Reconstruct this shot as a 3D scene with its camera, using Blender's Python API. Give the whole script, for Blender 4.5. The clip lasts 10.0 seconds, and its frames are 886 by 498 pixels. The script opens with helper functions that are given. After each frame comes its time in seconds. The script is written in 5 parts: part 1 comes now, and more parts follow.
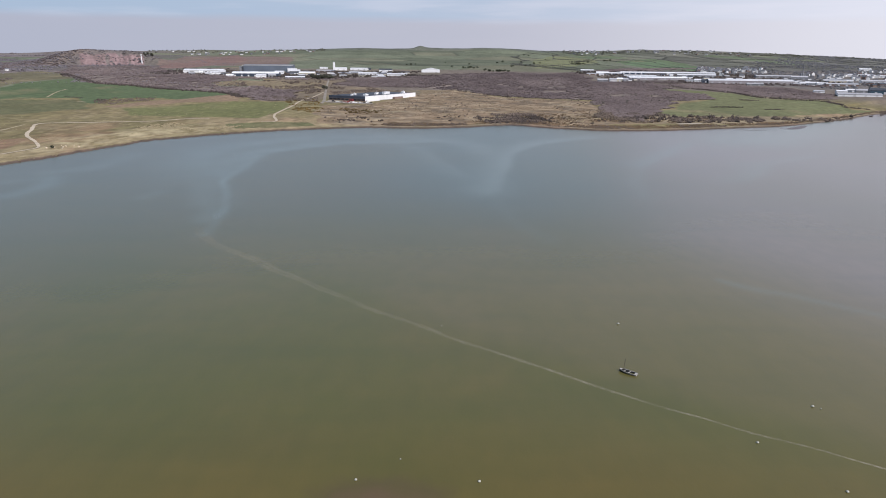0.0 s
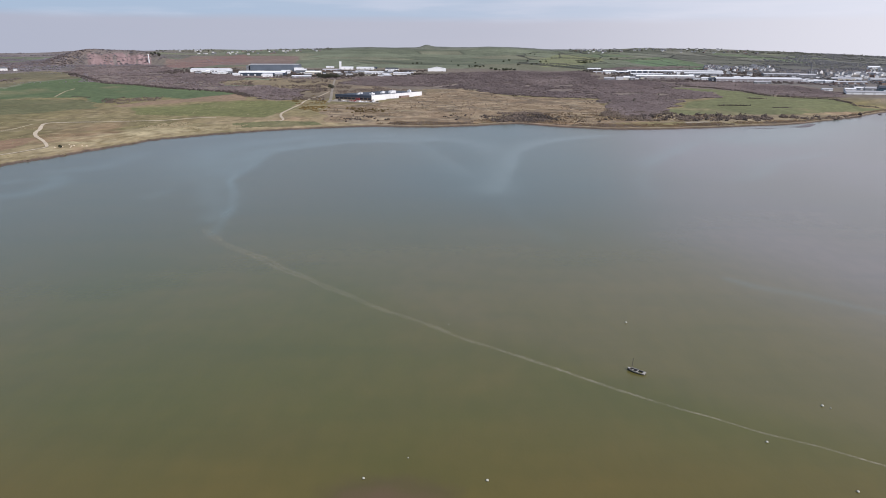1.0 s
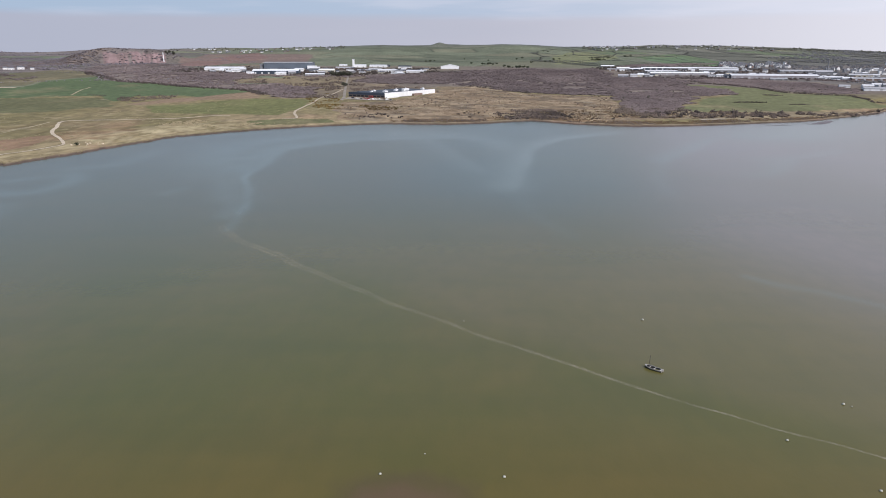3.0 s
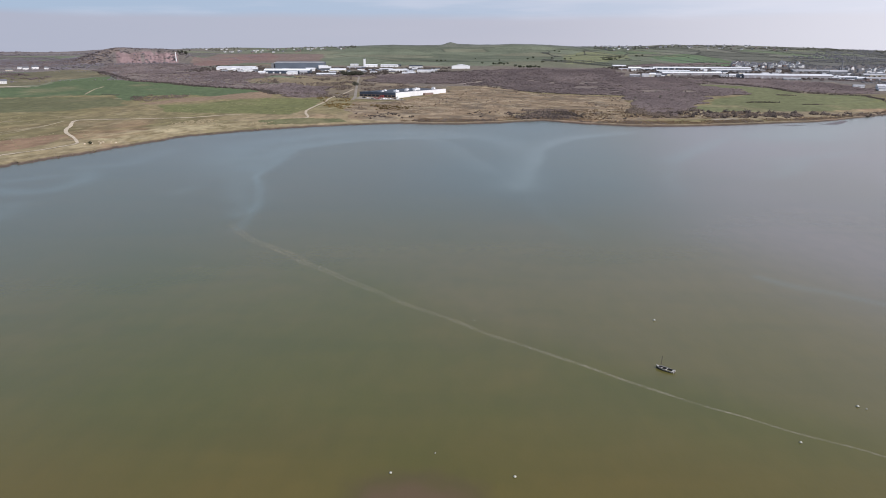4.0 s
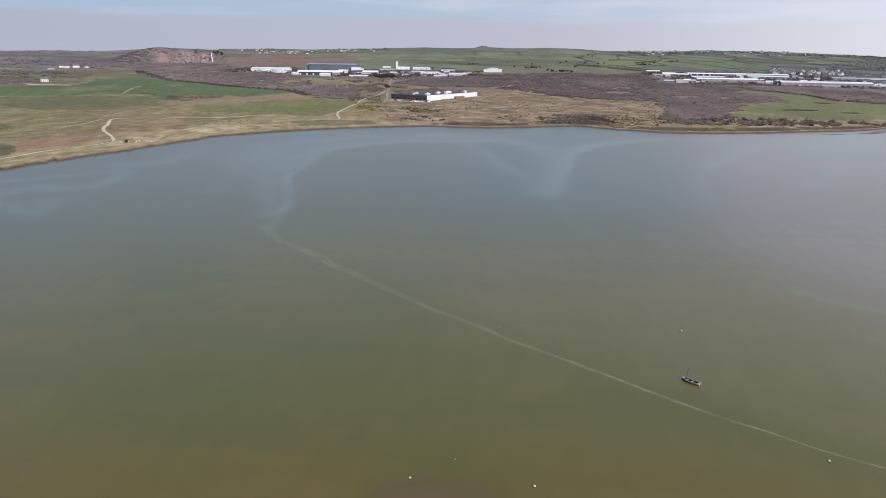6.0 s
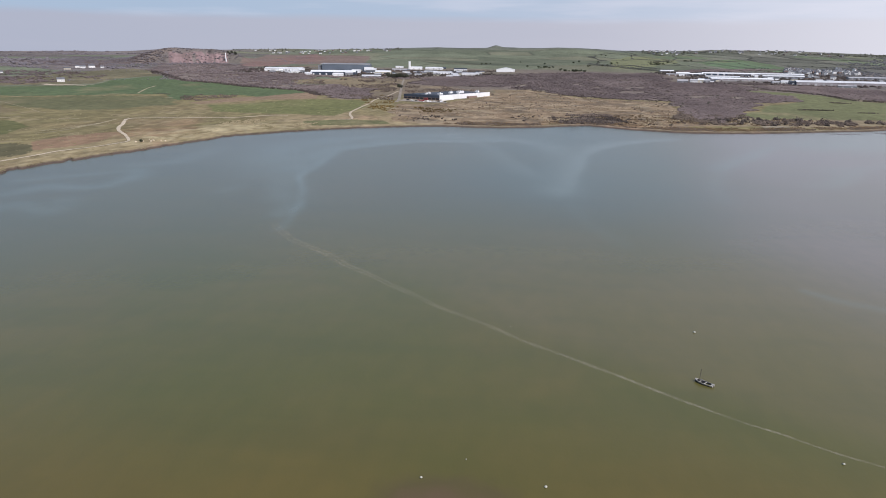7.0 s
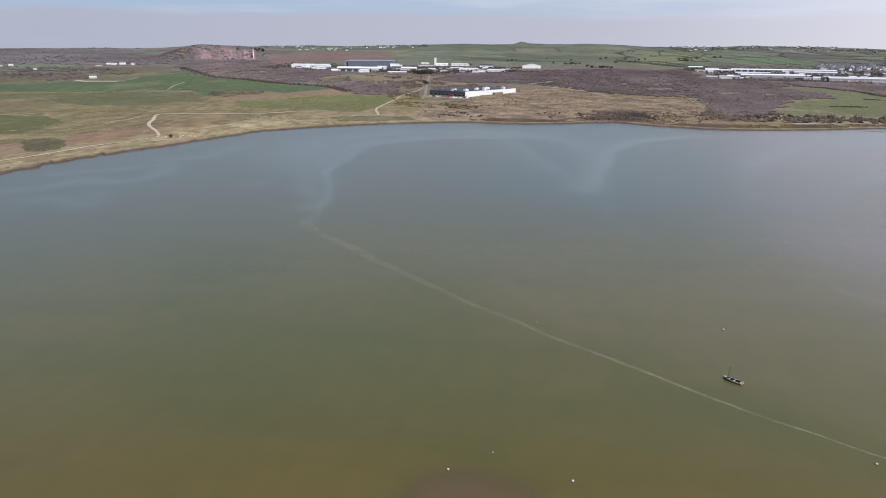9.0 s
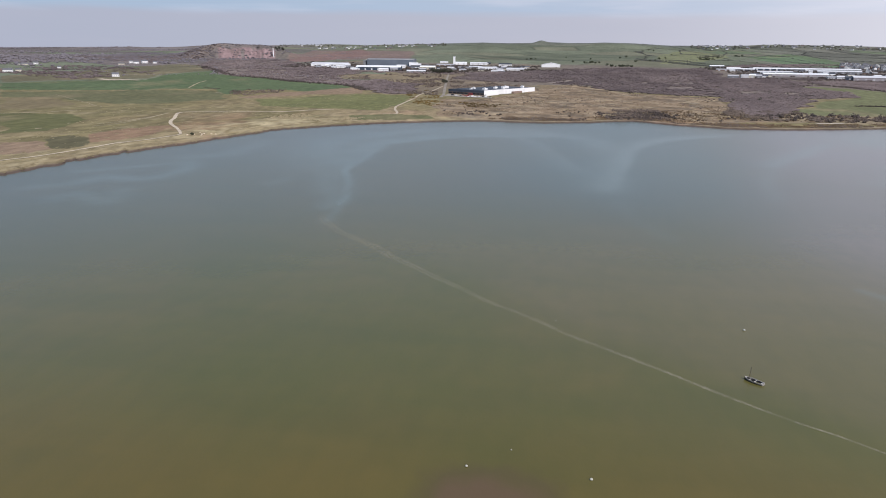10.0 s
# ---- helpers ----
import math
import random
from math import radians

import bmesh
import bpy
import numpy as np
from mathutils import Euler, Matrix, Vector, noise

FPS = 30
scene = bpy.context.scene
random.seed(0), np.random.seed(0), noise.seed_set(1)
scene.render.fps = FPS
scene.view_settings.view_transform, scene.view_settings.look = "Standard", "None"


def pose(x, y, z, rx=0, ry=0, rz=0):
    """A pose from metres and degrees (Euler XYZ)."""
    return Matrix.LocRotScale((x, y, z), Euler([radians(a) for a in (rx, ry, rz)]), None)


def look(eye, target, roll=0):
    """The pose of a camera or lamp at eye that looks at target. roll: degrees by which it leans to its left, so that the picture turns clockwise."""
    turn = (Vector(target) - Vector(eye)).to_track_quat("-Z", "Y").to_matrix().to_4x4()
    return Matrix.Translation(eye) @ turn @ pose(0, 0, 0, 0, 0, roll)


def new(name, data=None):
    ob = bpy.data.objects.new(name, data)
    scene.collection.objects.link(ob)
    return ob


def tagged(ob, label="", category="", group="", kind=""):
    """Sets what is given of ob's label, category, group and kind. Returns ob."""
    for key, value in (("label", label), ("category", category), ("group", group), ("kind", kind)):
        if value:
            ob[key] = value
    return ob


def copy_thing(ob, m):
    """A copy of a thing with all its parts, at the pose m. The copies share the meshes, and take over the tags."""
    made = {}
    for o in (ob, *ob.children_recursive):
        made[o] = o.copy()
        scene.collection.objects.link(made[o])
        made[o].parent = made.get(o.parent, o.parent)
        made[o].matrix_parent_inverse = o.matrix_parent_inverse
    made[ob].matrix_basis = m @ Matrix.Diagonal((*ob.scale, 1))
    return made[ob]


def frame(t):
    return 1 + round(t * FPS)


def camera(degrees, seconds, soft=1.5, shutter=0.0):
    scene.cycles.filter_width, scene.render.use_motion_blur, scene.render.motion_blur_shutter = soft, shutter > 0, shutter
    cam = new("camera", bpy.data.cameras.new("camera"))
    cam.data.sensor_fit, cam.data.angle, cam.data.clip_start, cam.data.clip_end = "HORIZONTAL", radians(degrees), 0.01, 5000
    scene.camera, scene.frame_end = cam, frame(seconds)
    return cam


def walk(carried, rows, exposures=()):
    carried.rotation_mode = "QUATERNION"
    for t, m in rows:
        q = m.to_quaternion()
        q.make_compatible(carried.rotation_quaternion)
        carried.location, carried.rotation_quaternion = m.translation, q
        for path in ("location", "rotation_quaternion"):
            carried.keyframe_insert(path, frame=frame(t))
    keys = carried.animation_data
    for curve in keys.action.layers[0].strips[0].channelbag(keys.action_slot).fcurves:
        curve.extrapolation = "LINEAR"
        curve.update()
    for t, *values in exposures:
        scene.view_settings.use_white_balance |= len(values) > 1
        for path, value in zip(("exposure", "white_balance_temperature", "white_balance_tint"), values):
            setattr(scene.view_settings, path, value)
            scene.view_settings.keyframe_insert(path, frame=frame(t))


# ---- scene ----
cam = camera(64.0, 10.0, soft=0.95)
PATH = [
    (0, (-0.162, -0.139, 85.086), (-0.1658, 1.7903, 84.5590), 0.47),
    (0.5, (-0.266, -0.022, 85.030), (-0.2786, 1.9066, 84.5017), 0.41),
    (1, (-0.472, 0.103, 84.924), (-0.4933, 2.0309, 84.3942), 0.31),
    (1.5, (-0.731, 0.214, 84.747), (-0.7603, 2.1421, 84.2158), 0.28),
    (2, (-0.985, 0.317, 84.548), (-1.0240, 2.2447, 84.0152), 0.25),
    (2.5, (-1.233, 0.448, 84.388), (-1.2798, 2.3750, 83.8534), 0.20),
    (4, (-1.713, 0.750, 83.995), (-1.7978, 2.6754, 83.4588), 0.12),
    (4.5, (-1.507, 0.847, 84.135), (-1.6117, 2.7721, 83.6014), 0.29),
    (5, (-1.191, 0.939, 84.387), (-1.3172, 2.8631, 83.8552), 0.46),
    (5.5, (-0.969, 1.016, 84.609), (-1.1153, 2.9389, 84.0793), 0.65),
    (7, (-0.872, 0.980, 84.685), (-1.0704, 2.8986, 84.1549), 0.68),
    (7.5, (-1.013, 0.851, 84.588), (-1.2283, 2.7664, 84.0552), 0.62),
    (8, (-1.279, 0.652, 84.469), (-1.5110, 2.5651, 83.9346), 0.61),
    (8.5, (-1.514, 0.384, 84.320), (-1.7613, 2.2947, 83.7830), 0.59),
    (9, (-1.721, 0.056, 84.154), (-1.9862, 1.9640, 83.6144), 0.59),
    (9.5, (-1.972, -0.253, 84.025), (-2.2566, 1.6513, 83.4841), 0.52),
    (10, (-2.168, -0.527, 83.922), (-2.4816, 1.3720, 83.3793), 0.59),
]
walk(cam, [(t, look(eye, target, roll)) for t, eye, target, roll in PATH], [(0, -0.05, 6000, 15), (10, -0.05, 6000, 15)])

# ---- world, sun ----
SUN_AZ, SUN_EL = 138.0, 42.0          # degrees to the right of +y, and up
world = bpy.data.worlds.new("sky")
scene.world = world
world.use_nodes = True
wn, wl = world.node_tree.nodes, world.node_tree.links
wn.clear()
w_out = wn.new("ShaderNodeOutputWorld")
w_bg = wn.new("ShaderNodeBackground")
w_sky = wn.new("ShaderNodeTexSky")
w_sky.sky_type = "NISHITA"
w_sky.sun_disc = False
w_sky.sun_elevation = radians(SUN_EL)
w_sky.sun_rotation = radians(SUN_AZ)
w_sky.air_density, w_sky.dust_density, w_sky.ozone_density = 1.0, 0.6, 1.6
w_bg.inputs["Strength"].default_value = 0.12
w_co = wn.new("ShaderNodeTexCoord")
w_sep = wn.new("ShaderNodeSeparateXYZ")
wl.new(w_co.outputs["Generated"], w_sep.inputs[0])
# a low bank of haze with a soft wavering top, and thin cloud above it
w_map = wn.new("ShaderNodeMapping")
w_map.inputs["Scale"].default_value = (3.0, 3.0, 32.0)
wl.new(w_co.outputs["Generated"], w_map.inputs["Vector"])
w_noise = wn.new("ShaderNodeTexNoise")
w_noise.inputs["Scale"].default_value = 1.6
w_noise.inputs["Detail"].default_value = 6.0
wl.new(w_map.outputs[0], w_noise.inputs["Vector"])
w_wav = wn.new("ShaderNodeMath")
w_wav.operation = "MULTIPLY_ADD"
w_wav.inputs[1].default_value = 0.012
wl.new(w_noise.outputs["Fac"], w_wav.inputs[0])
wl.new(w_sep.outputs["Z"], w_wav.inputs[2])
w_bank = wn.new("ShaderNodeMapRange")
w_bank.interpolation_type = "SMOOTHSTEP"
for i, v in ((1, 0.045), (2, 0.057), (3, 0.92), (4, 0.0)):
    w_bank.inputs[i].default_value = v
wl.new(w_wav.outputs[0], w_bank.inputs[0])
w_veil = wn.new("ShaderNodeMapRange")
w_veil.interpolation_type = "SMOOTHSTEP"
for i, v in ((1, 0.44), (2, 0.70), (3, -0.08), (4, 0.3)):
    w_veil.inputs[i].default_value = v
wl.new(w_noise.outputs["Fac"], w_veil.inputs[0])
w_mix1 = wn.new("ShaderNodeMix")
w_mix1.data_type = "RGBA"
w_side = wn.new("ShaderNodeMapRange")
for i, v in ((1, -0.6), (2, 0.75), (3, 0.0), (4, 1.0)):
    w_side.inputs[i].default_value = v
wl.new(w_sep.outputs["X"], w_side.inputs[0])
w_cloud = wn.new("ShaderNodeMix")
w_cloud.data_type = "RGBA"
w_cloud.inputs["A"].default_value = (3.4, 4.2, 5.1, 1)
w_cloud.inputs["B"].default_value = (5.75, 5.75, 6.15, 1)
w_puff = wn.new("ShaderNodeMath")
w_puff.operation = "MULTIPLY_ADD"
w_puff.use_clamp = True
w_puff.inputs[1].default_value = 0.75
wl.new(w_side.outputs[0], w_puff.inputs[0])
wl.new(w_veil.outputs[0], w_puff.inputs[2])
wl.new(w_puff.outputs[0], w_cloud.inputs["Factor"])
w_cloud2 = wn.new("ShaderNodeMix")
w_cloud2.data_type = "RGBA"
w_cloud2.inputs["B"].default_value = (7.6, 7.4, 7.45, 1)
wl.new(w_cloud.outputs["Result"], w_cloud2.inputs["A"])
wl.new(w_cloud2.outputs["Result"], w_mix1.inputs["B"])
w_low = wn.new("ShaderNodeMapRange")
for i, v in ((1, 0.05), (2, 0.6), (3, 1.0), (4, 0.5)):
    w_low.inputs[i].default_value = v
wl.new(w_sep.outputs["Z"], w_low.inputs[0])
w_vf = wn.new("ShaderNodeMath")
w_vf.operation = "MULTIPLY"
w_vf.inputs[0].default_value = 0.93
wl.new(w_low.outputs[0], w_vf.inputs[1])
wl.new(w_vf.outputs[0], w_mix1.inputs["Factor"])
wl.new(w_sky.outputs[0], w_mix1.inputs["A"])
w_mix2 = wn.new("ShaderNodeMix")
w_mix2.data_type = "RGBA"
w_haze = wn.new("ShaderNodeMix")
w_haze.data_type = "RGBA"
w_haze.inputs["A"].default_value = (3.9, 4.02, 4.47, 1)
w_haze.inputs["B"].default_value = (5.2, 5.0, 5.15, 1)
wl.new(w_side.outputs[0], w_haze.inputs["Factor"])
w_glare = wn.new("ShaderNodeMapRange")
w_glare.interpolation_type = "SMOOTHSTEP"
for i, v in ((1, 0.0), (2, 0.75), (3, 0.0), (4, 1.0)):
    w_glare.inputs[i].default_value = v
wl.new(w_sep.outputs["X"], w_glare.inputs[0])
wl.new(w_glare.outputs[0], w_cloud2.inputs["Factor"])
w_haze2 = wn.new("ShaderNodeMix")
w_haze2.data_type = "RGBA"
w_haze2.inputs["B"].default_value = (7.4, 7.2, 7.1, 1)
wl.new(w_glare.outputs[0], w_haze2.inputs["Factor"])
wl.new(w_haze.outputs["Result"], w_haze2.inputs["A"])
wl.new(w_haze2.outputs["Result"], w_mix2.inputs["B"])
wl.new(w_bank.outputs[0], w_mix2.inputs["Factor"])
wl.new(w_mix1.outputs["Result"], w_mix2.inputs["A"])
wl.new(w_mix2.outputs["Result"], w_bg.inputs["Color"])
wl.new(w_bg.outputs[0], w_out.inputs["Surface"])

sun_data = bpy.data.lights.new("sun", "SUN")
sun_data.energy, sun_data.angle, sun_data.color = 3.5, radians(0.6), (1.0, 0.95, 0.88)
sun = new("sun", sun_data)
_a, _e = radians(SUN_AZ), radians(SUN_EL)
sun_way = Vector((math.sin(_a) * math.cos(_e), math.cos(_a) * math.cos(_e), math.sin(_e)))
sun.matrix_world = look(sun_way * 900, (0, 0, 0))


# ---- materials ----
def material(name):
    m = bpy.data.materials.new(name)
    m.use_nodes = True
    return m, m.node_tree.nodes, m.node_tree.links, m.node_tree.nodes["Principled BSDF"]


def noise_node(nodes, links, scale, detail=4.0, vec=None, stretch=None):
    n = nodes.new("ShaderNodeTexNoise")
    n.inputs["Scale"].default_value, n.inputs["Detail"].default_value = scale, detail
    if vec is None:
        vec = nodes.new("ShaderNodeTexCoord").outputs["Object"]
    if stretch:
        mp = nodes.new("ShaderNodeMapping")
        mp.inputs["Scale"].default_value = stretch
        links.new(vec, mp.inputs["Vector"])
        vec = mp.outputs[0]
    links.new(vec, n.inputs["Vector"])
    return n


def blend(nodes, links, kind, fac, a, b):
    m = nodes.new("ShaderNodeMix")
    m.data_type, m.blend_type = "RGBA", kind
    for socket, v in (("Factor", fac), ("A", a), ("B", b)):
        if isinstance(v, (int, float)):
            m.inputs[socket].default_value = v
        elif isinstance(v, tuple):
            m.inputs[socket].default_value = (*v[:3], 1)
        else:
            links.new(v, m.inputs[socket])
    return m.outputs["Result"]


def span(nodes, links, value, lo, hi, a, b):
    m = nodes.new("ShaderNodeMapRange")
    for i, v in ((1, lo), (2, hi), (3, a), (4, b)):
        m.inputs[i].default_value = v
    links.new(value, m.inputs[0])
    return m.outputs[0]


def painted(name, color, rough=0.6, vary=0.15, scale=0.35, metal=0.0, ribs=0.0):
    """Painted, rendered or clad surface: weather stains at two sizes, and a fine relief."""
    m, n, l, b = material(name)
    big = noise_node(n, l, scale * 0.2, 5)
    small = noise_node(n, l, scale * 3.0, 6, stretch=(1, 1, 0.25))
    dark = tuple(c * (1 - 2.2 * vary) for c in color)
    c1 = blend(n, l, "MIX", span(n, l, big.outputs["Fac"], 0.35, 0.7, 0, 1), color, dark)
    info = n.new("ShaderNodeObjectInfo")
    c2 = blend(n, l, "MULTIPLY", span(n, l, small.outputs["Fac"], 0.4, 0.75, 0, 2.5 * vary), c1, (0.55, 0.52, 0.48))
    hsv = n.new("ShaderNodeHueSaturation")
    l.new(span(n, l, info.outputs["Random"], 0, 1, 1 - vary, 1 + vary), hsv.inputs["Value"])
    l.new(c2, hsv.inputs["Color"])
    l.new(hsv.outputs[0], b.inputs["Base Color"])
    b.inputs["Roughness"].default_value, b.inputs["Metallic"].default_value = rough, metal
    bump = n.new("ShaderNodeBump")
    bump.inputs["Strength"].default_value, bump.inputs["Distance"].default_value = 0.4, 0.05
    l.new(small.outputs["Fac"], bump.inputs["Height"])
    l.new(bump.outputs[0], b.inputs["Normal"])
    return m


def plant(name, dark, light, rough=0.85, round_=0.25, thin=0.58):
    """Twigs and leaves: each clump has its own tint."""
    m, n, l, b = material(name)
    geo = n.new("ShaderNodeNewGeometry")
    at = n.new("ShaderNodeAttribute")
    at.attribute_name = "tint"
    info = n.new("ShaderNodeObjectInfo")
    k = n.new("ShaderNodeMath")
    k.operation = "MULTIPLY_ADD"
    k.inputs[1].default_value = 0.18
    l.new(geo.outputs["Random Per Island"], k.inputs[0])
    k2 = n.new("ShaderNodeMath")
    k2.operation = "MULTIPLY_ADD"
    k2.inputs[1].default_value = 0.82
    l.new(at.outputs["Fac"], k2.inputs[0])
    k2.inputs[2].default_value = 0.0
    l.new(k2.outputs[0], k.inputs[2])
    c = blend(n, l, "MIX", k.outputs[0], dark, light)
    hsv = n.new("ShaderNodeHueSaturation")
    l.new(span(n, l, info.outputs["Random"], 0, 1, 0.85, 1.2), hsv.inputs["Value"])
    l.new(c, hsv.inputs["Color"])
    l.new(hsv.outputs[0], b.inputs["Base Color"])
    b.inputs["Roughness"].default_value = rough
    b.inputs["Specular IOR Level"].default_value = 0.1
    up = n.new("ShaderNodeVectorMath")
    up.operation = "MULTIPLY_ADD"
    up.inputs[1].default_value, up.inputs[2].default_value = (round_,) * 3, (0.0, 0.0, 1.05 - round_)
    l.new(geo.outputs["Normal"], up.inputs[0])
    l.new(up.outputs[0], b.inputs["Normal"])
    tr = n.new("ShaderNodeBsdfTranslucent")
    l.new(hsv.outputs[0], tr.inputs["Color"])
    mx = n.new("ShaderNodeMixShader")
    mx.inputs[0].default_value = thin
    l.new(b.outputs[0], mx.inputs[1])
    l.new(tr.outputs[0], mx.inputs[2])
    l.new(mx.outputs[0], n["Material Output"].inputs["Surface"])
    return m


def ground_material():
    m, n, l, b = material("land_cover")
    at = n.new("ShaderNodeAttribute")
    at.attribute_name = "cover"
    co = n.new("ShaderNodeTexCoord").outputs["Object"]
    patch = noise_node(n, l, 0.014, 5, co, (1.0, 0.5, 1.0))
    tuft = noise_node(n, l, 0.14, 6, co, (1.0, 0.4, 1.0))
    fine = noise_node(n, l, 1.3, 5, co)
    c = blend(n, l, "MULTIPLY", span(n, l, patch.outputs["Fac"], 0.3, 0.7, 0.5, 0.0), at.outputs["Color"], (0.72, 0.75, 0.72))
    c = blend(n, l, "OVERLAY", 0.42, c, span(n, l, tuft.outputs["Fac"], 0.25, 0.75, 0.18, 0.82))
    c = blend(n, l, "MULTIPLY", span(n, l, fine.outputs["Fac"], 0.35, 0.7, 0.0, 0.45), c, (0.7, 0.68, 0.62))
    l.new(c, b.inputs["Base Color"])
    b.inputs["Roughness"].default_value = 0.95
    b.inputs["Specular IOR Level"].default_value = 0.15
    bump = n.new("ShaderNodeBump")
    bump.inputs["Strength"].default_value, bump.inputs["Distance"].default_value = 0.5, 0.8
    l.new(tuft.outputs["Fac"], bump.inputs["Height"])
    l.new(bump.outputs[0], b.inputs["Normal"])
    return m


def water_material():
    """Turbid water: tones and sediment of several colours under a lightly rippled surface, smoother along the streaks,
    whose sky sheen is put into the colour.
    """
    m, n, l, b = material("turbid_water")
    co = n.new("ShaderNodeTexCoord").outputs["Object"]

    def given(name):
        at = n.new("ShaderNodeAttribute")
        at.attribute_name = name
        return at.outputs["Fac"]

    def times(a, c):
        k = n.new("ShaderNodeMath")
        k.operation = "MULTIPLY"
        l.new(a, k.inputs[0])
        l.new(c, k.inputs[1])
        return k.outputs[0]

    sl, shoal_at = given("slick"), given("shoal")
    mud = noise_node(n, l, 0.014, 5, co, (1.0, 0.6, 1.0)).outputs["Fac"]
    cloud = noise_node(n, l, 0.05, 6, co).outputs["Fac"]
    mottle = noise_node(n, l, 0.16, 5, co, (1.0, 0.45, 1.0)).outputs["Fac"]
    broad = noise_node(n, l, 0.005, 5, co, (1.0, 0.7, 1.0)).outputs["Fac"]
    streak = noise_node(n, l, 0.03, 5, co, (0.35, 1.6, 1.0)).outputs["Fac"]
    c = blend(n, l, "MIX", span(n, l, mud, 0.40, 0.60, 0, 1), (0.098, 0.092, 0.021), (0.114, 0.097, 0.025))
    c = blend(n, l, "MIX", span(n, l, cloud, 0.4, 0.7, 0, 0.4), c, (0.092, 0.092, 0.019))
    c = blend(n, l, "MIX", times(given("brown"), span(n, l, mud, 0.35, 0.6, 0.6, 1)), c, (0.127, 0.105, 0.037))
    # outer and middle water: darker, bluer-green tones
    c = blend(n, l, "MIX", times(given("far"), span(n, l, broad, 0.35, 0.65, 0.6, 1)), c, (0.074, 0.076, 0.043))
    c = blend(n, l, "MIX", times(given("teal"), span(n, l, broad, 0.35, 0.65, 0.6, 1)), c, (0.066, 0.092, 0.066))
    c = blend(n, l, "MIX", times(given("shallow"), span(n, l, mud, 0.35, 0.6, 0.5, 1)), c, (0.130, 0.094, 0.020))
    # pinkish sediment to the east, lightened for the bright sky reflected there
    c = blend(n, l, "MIX", times(given("east"), span(n, l, broad, 0.35, 0.6, 0.6, 1)), c, (0.166, 0.141, 0.118))
    c = blend(n, l, "MULTIPLY", span(n, l, mottle, 0.35, 0.65, 0, 0.5), c, (0.86, 0.90, 0.92))
    c = blend(n, l, "MULTIPLY", span(n, l, streak, 0.45, 0.65, 0, 0.5), c, (0.84, 0.90, 0.94))
    c = blend(n, l, "MIX", span(n, l, shoal_at, 0.0, 0.45, 0, 0.65), c, (0.092, 0.068, 0.026))
    c = blend(n, l, "MIX", span(n, l, shoal_at, 0.45, 1.0, 0, 0.6), c, (0.132, 0.078, 0.044))
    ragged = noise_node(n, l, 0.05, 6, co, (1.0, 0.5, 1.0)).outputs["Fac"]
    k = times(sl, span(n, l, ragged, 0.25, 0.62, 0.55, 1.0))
    # paler streaks: the sky's reflection put into the base colour
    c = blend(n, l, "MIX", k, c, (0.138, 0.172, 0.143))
    l.new(c, b.inputs["Base Color"])
    b.inputs["IOR"].default_value = 1.333
    l.new(span(n, l, k, 0, 1, 0.23, 0.215), b.inputs["Roughness"])
    r1 = noise_node(n, l, 1.1, 4, co, (1.0, 0.55, 1.0))
    r2 = noise_node(n, l, 0.18, 4, co, (1.0, 0.5, 1.0))
    h = n.new("ShaderNodeMath")
    h.operation = "MULTIPLY_ADD"
    h.inputs[1].default_value = 2.0
    l.new(r2.outputs["Fac"], h.inputs[0])
    l.new(r1.outputs["Fac"], h.inputs[2])
    bump = n.new("ShaderNodeBump")
    bump.inputs["Distance"].default_value = 0.12
    l.new(span(n, l, k, 0, 1, 0.18, 0.14), bump.inputs["Strength"])
    l.new(h.outputs[0], bump.inputs["Height"])
    l.new(bump.outputs[0], b.inputs["Normal"])
    return m


def foam_material():
    """A broken line of froth: flecks with clear water between them."""
    m, n, l, b = material("froth")
    co = n.new("ShaderNodeTexCoord").outputs["Object"]
    at = n.new("ShaderNodeAttribute")
    at.attribute_name = "froth"
    f1 = noise_node(n, l, 0.75, 7, co)
    f2 = noise_node(n, l, 0.10, 4, co)
    k = n.new("ShaderNodeMath")
    k.operation = "MULTIPLY"
    l.new(span(n, l, f1.outputs["Fac"], 0.37, 0.66, 0.32, 1.05), k.inputs[0])
    l.new(span(n, l, f2.outputs["Fac"], 0.34, 0.62, 0.35, 1.15), k.inputs[1])
    k2 = n.new("ShaderNodeMath")
    k2.operation = "MULTIPLY"
    l.new(k.outputs[0], k2.inputs[0])
    l.new(at.outputs["Fac"], k2.inputs[1])
    l.new(k2.outputs[0], b.inputs["Alpha"])
    b.inputs["Base Color"].default_value = (0.52, 0.46, 0.33, 1)
    b.inputs["Roughness"].default_value = 1.0
    b.inputs["Specular IOR Level"].default_value = 0.0
    return m


GROUND, WATER, FROTH = ground_material(), water_material(), foam_material()
SCRUB = plant("brown_scrub", (0.225, 0.180, 0.150), (0.40, 0.32, 0.25), round_=0.2)
GREEN_LEAF = plant("dark_leaf", (0.06, 0.07, 0.045), (0.14, 0.15, 0.09))
HEDGE = plant("hedge_leaf", (0.13, 0.13, 0.098), (0.245, 0.24, 0.17))
WOOD = plant("wood_canopy", (0.232, 0.184, 0.174), (0.405, 0.326, 0.296), round_=0.08, thin=0.5)
# far plants: distance haze is put into these two paler, greyer colours
HAZYWOOD = plant("hazy_far_wood", (0.285, 0.25, 0.262), (0.37, 0.328, 0.335), round_=0.1, thin=0.3)
HAZYHEDGE = plant("hazy_far_hedge", (0.185, 0.188, 0.165), (0.26, 0.258, 0.22), round_=0.15)
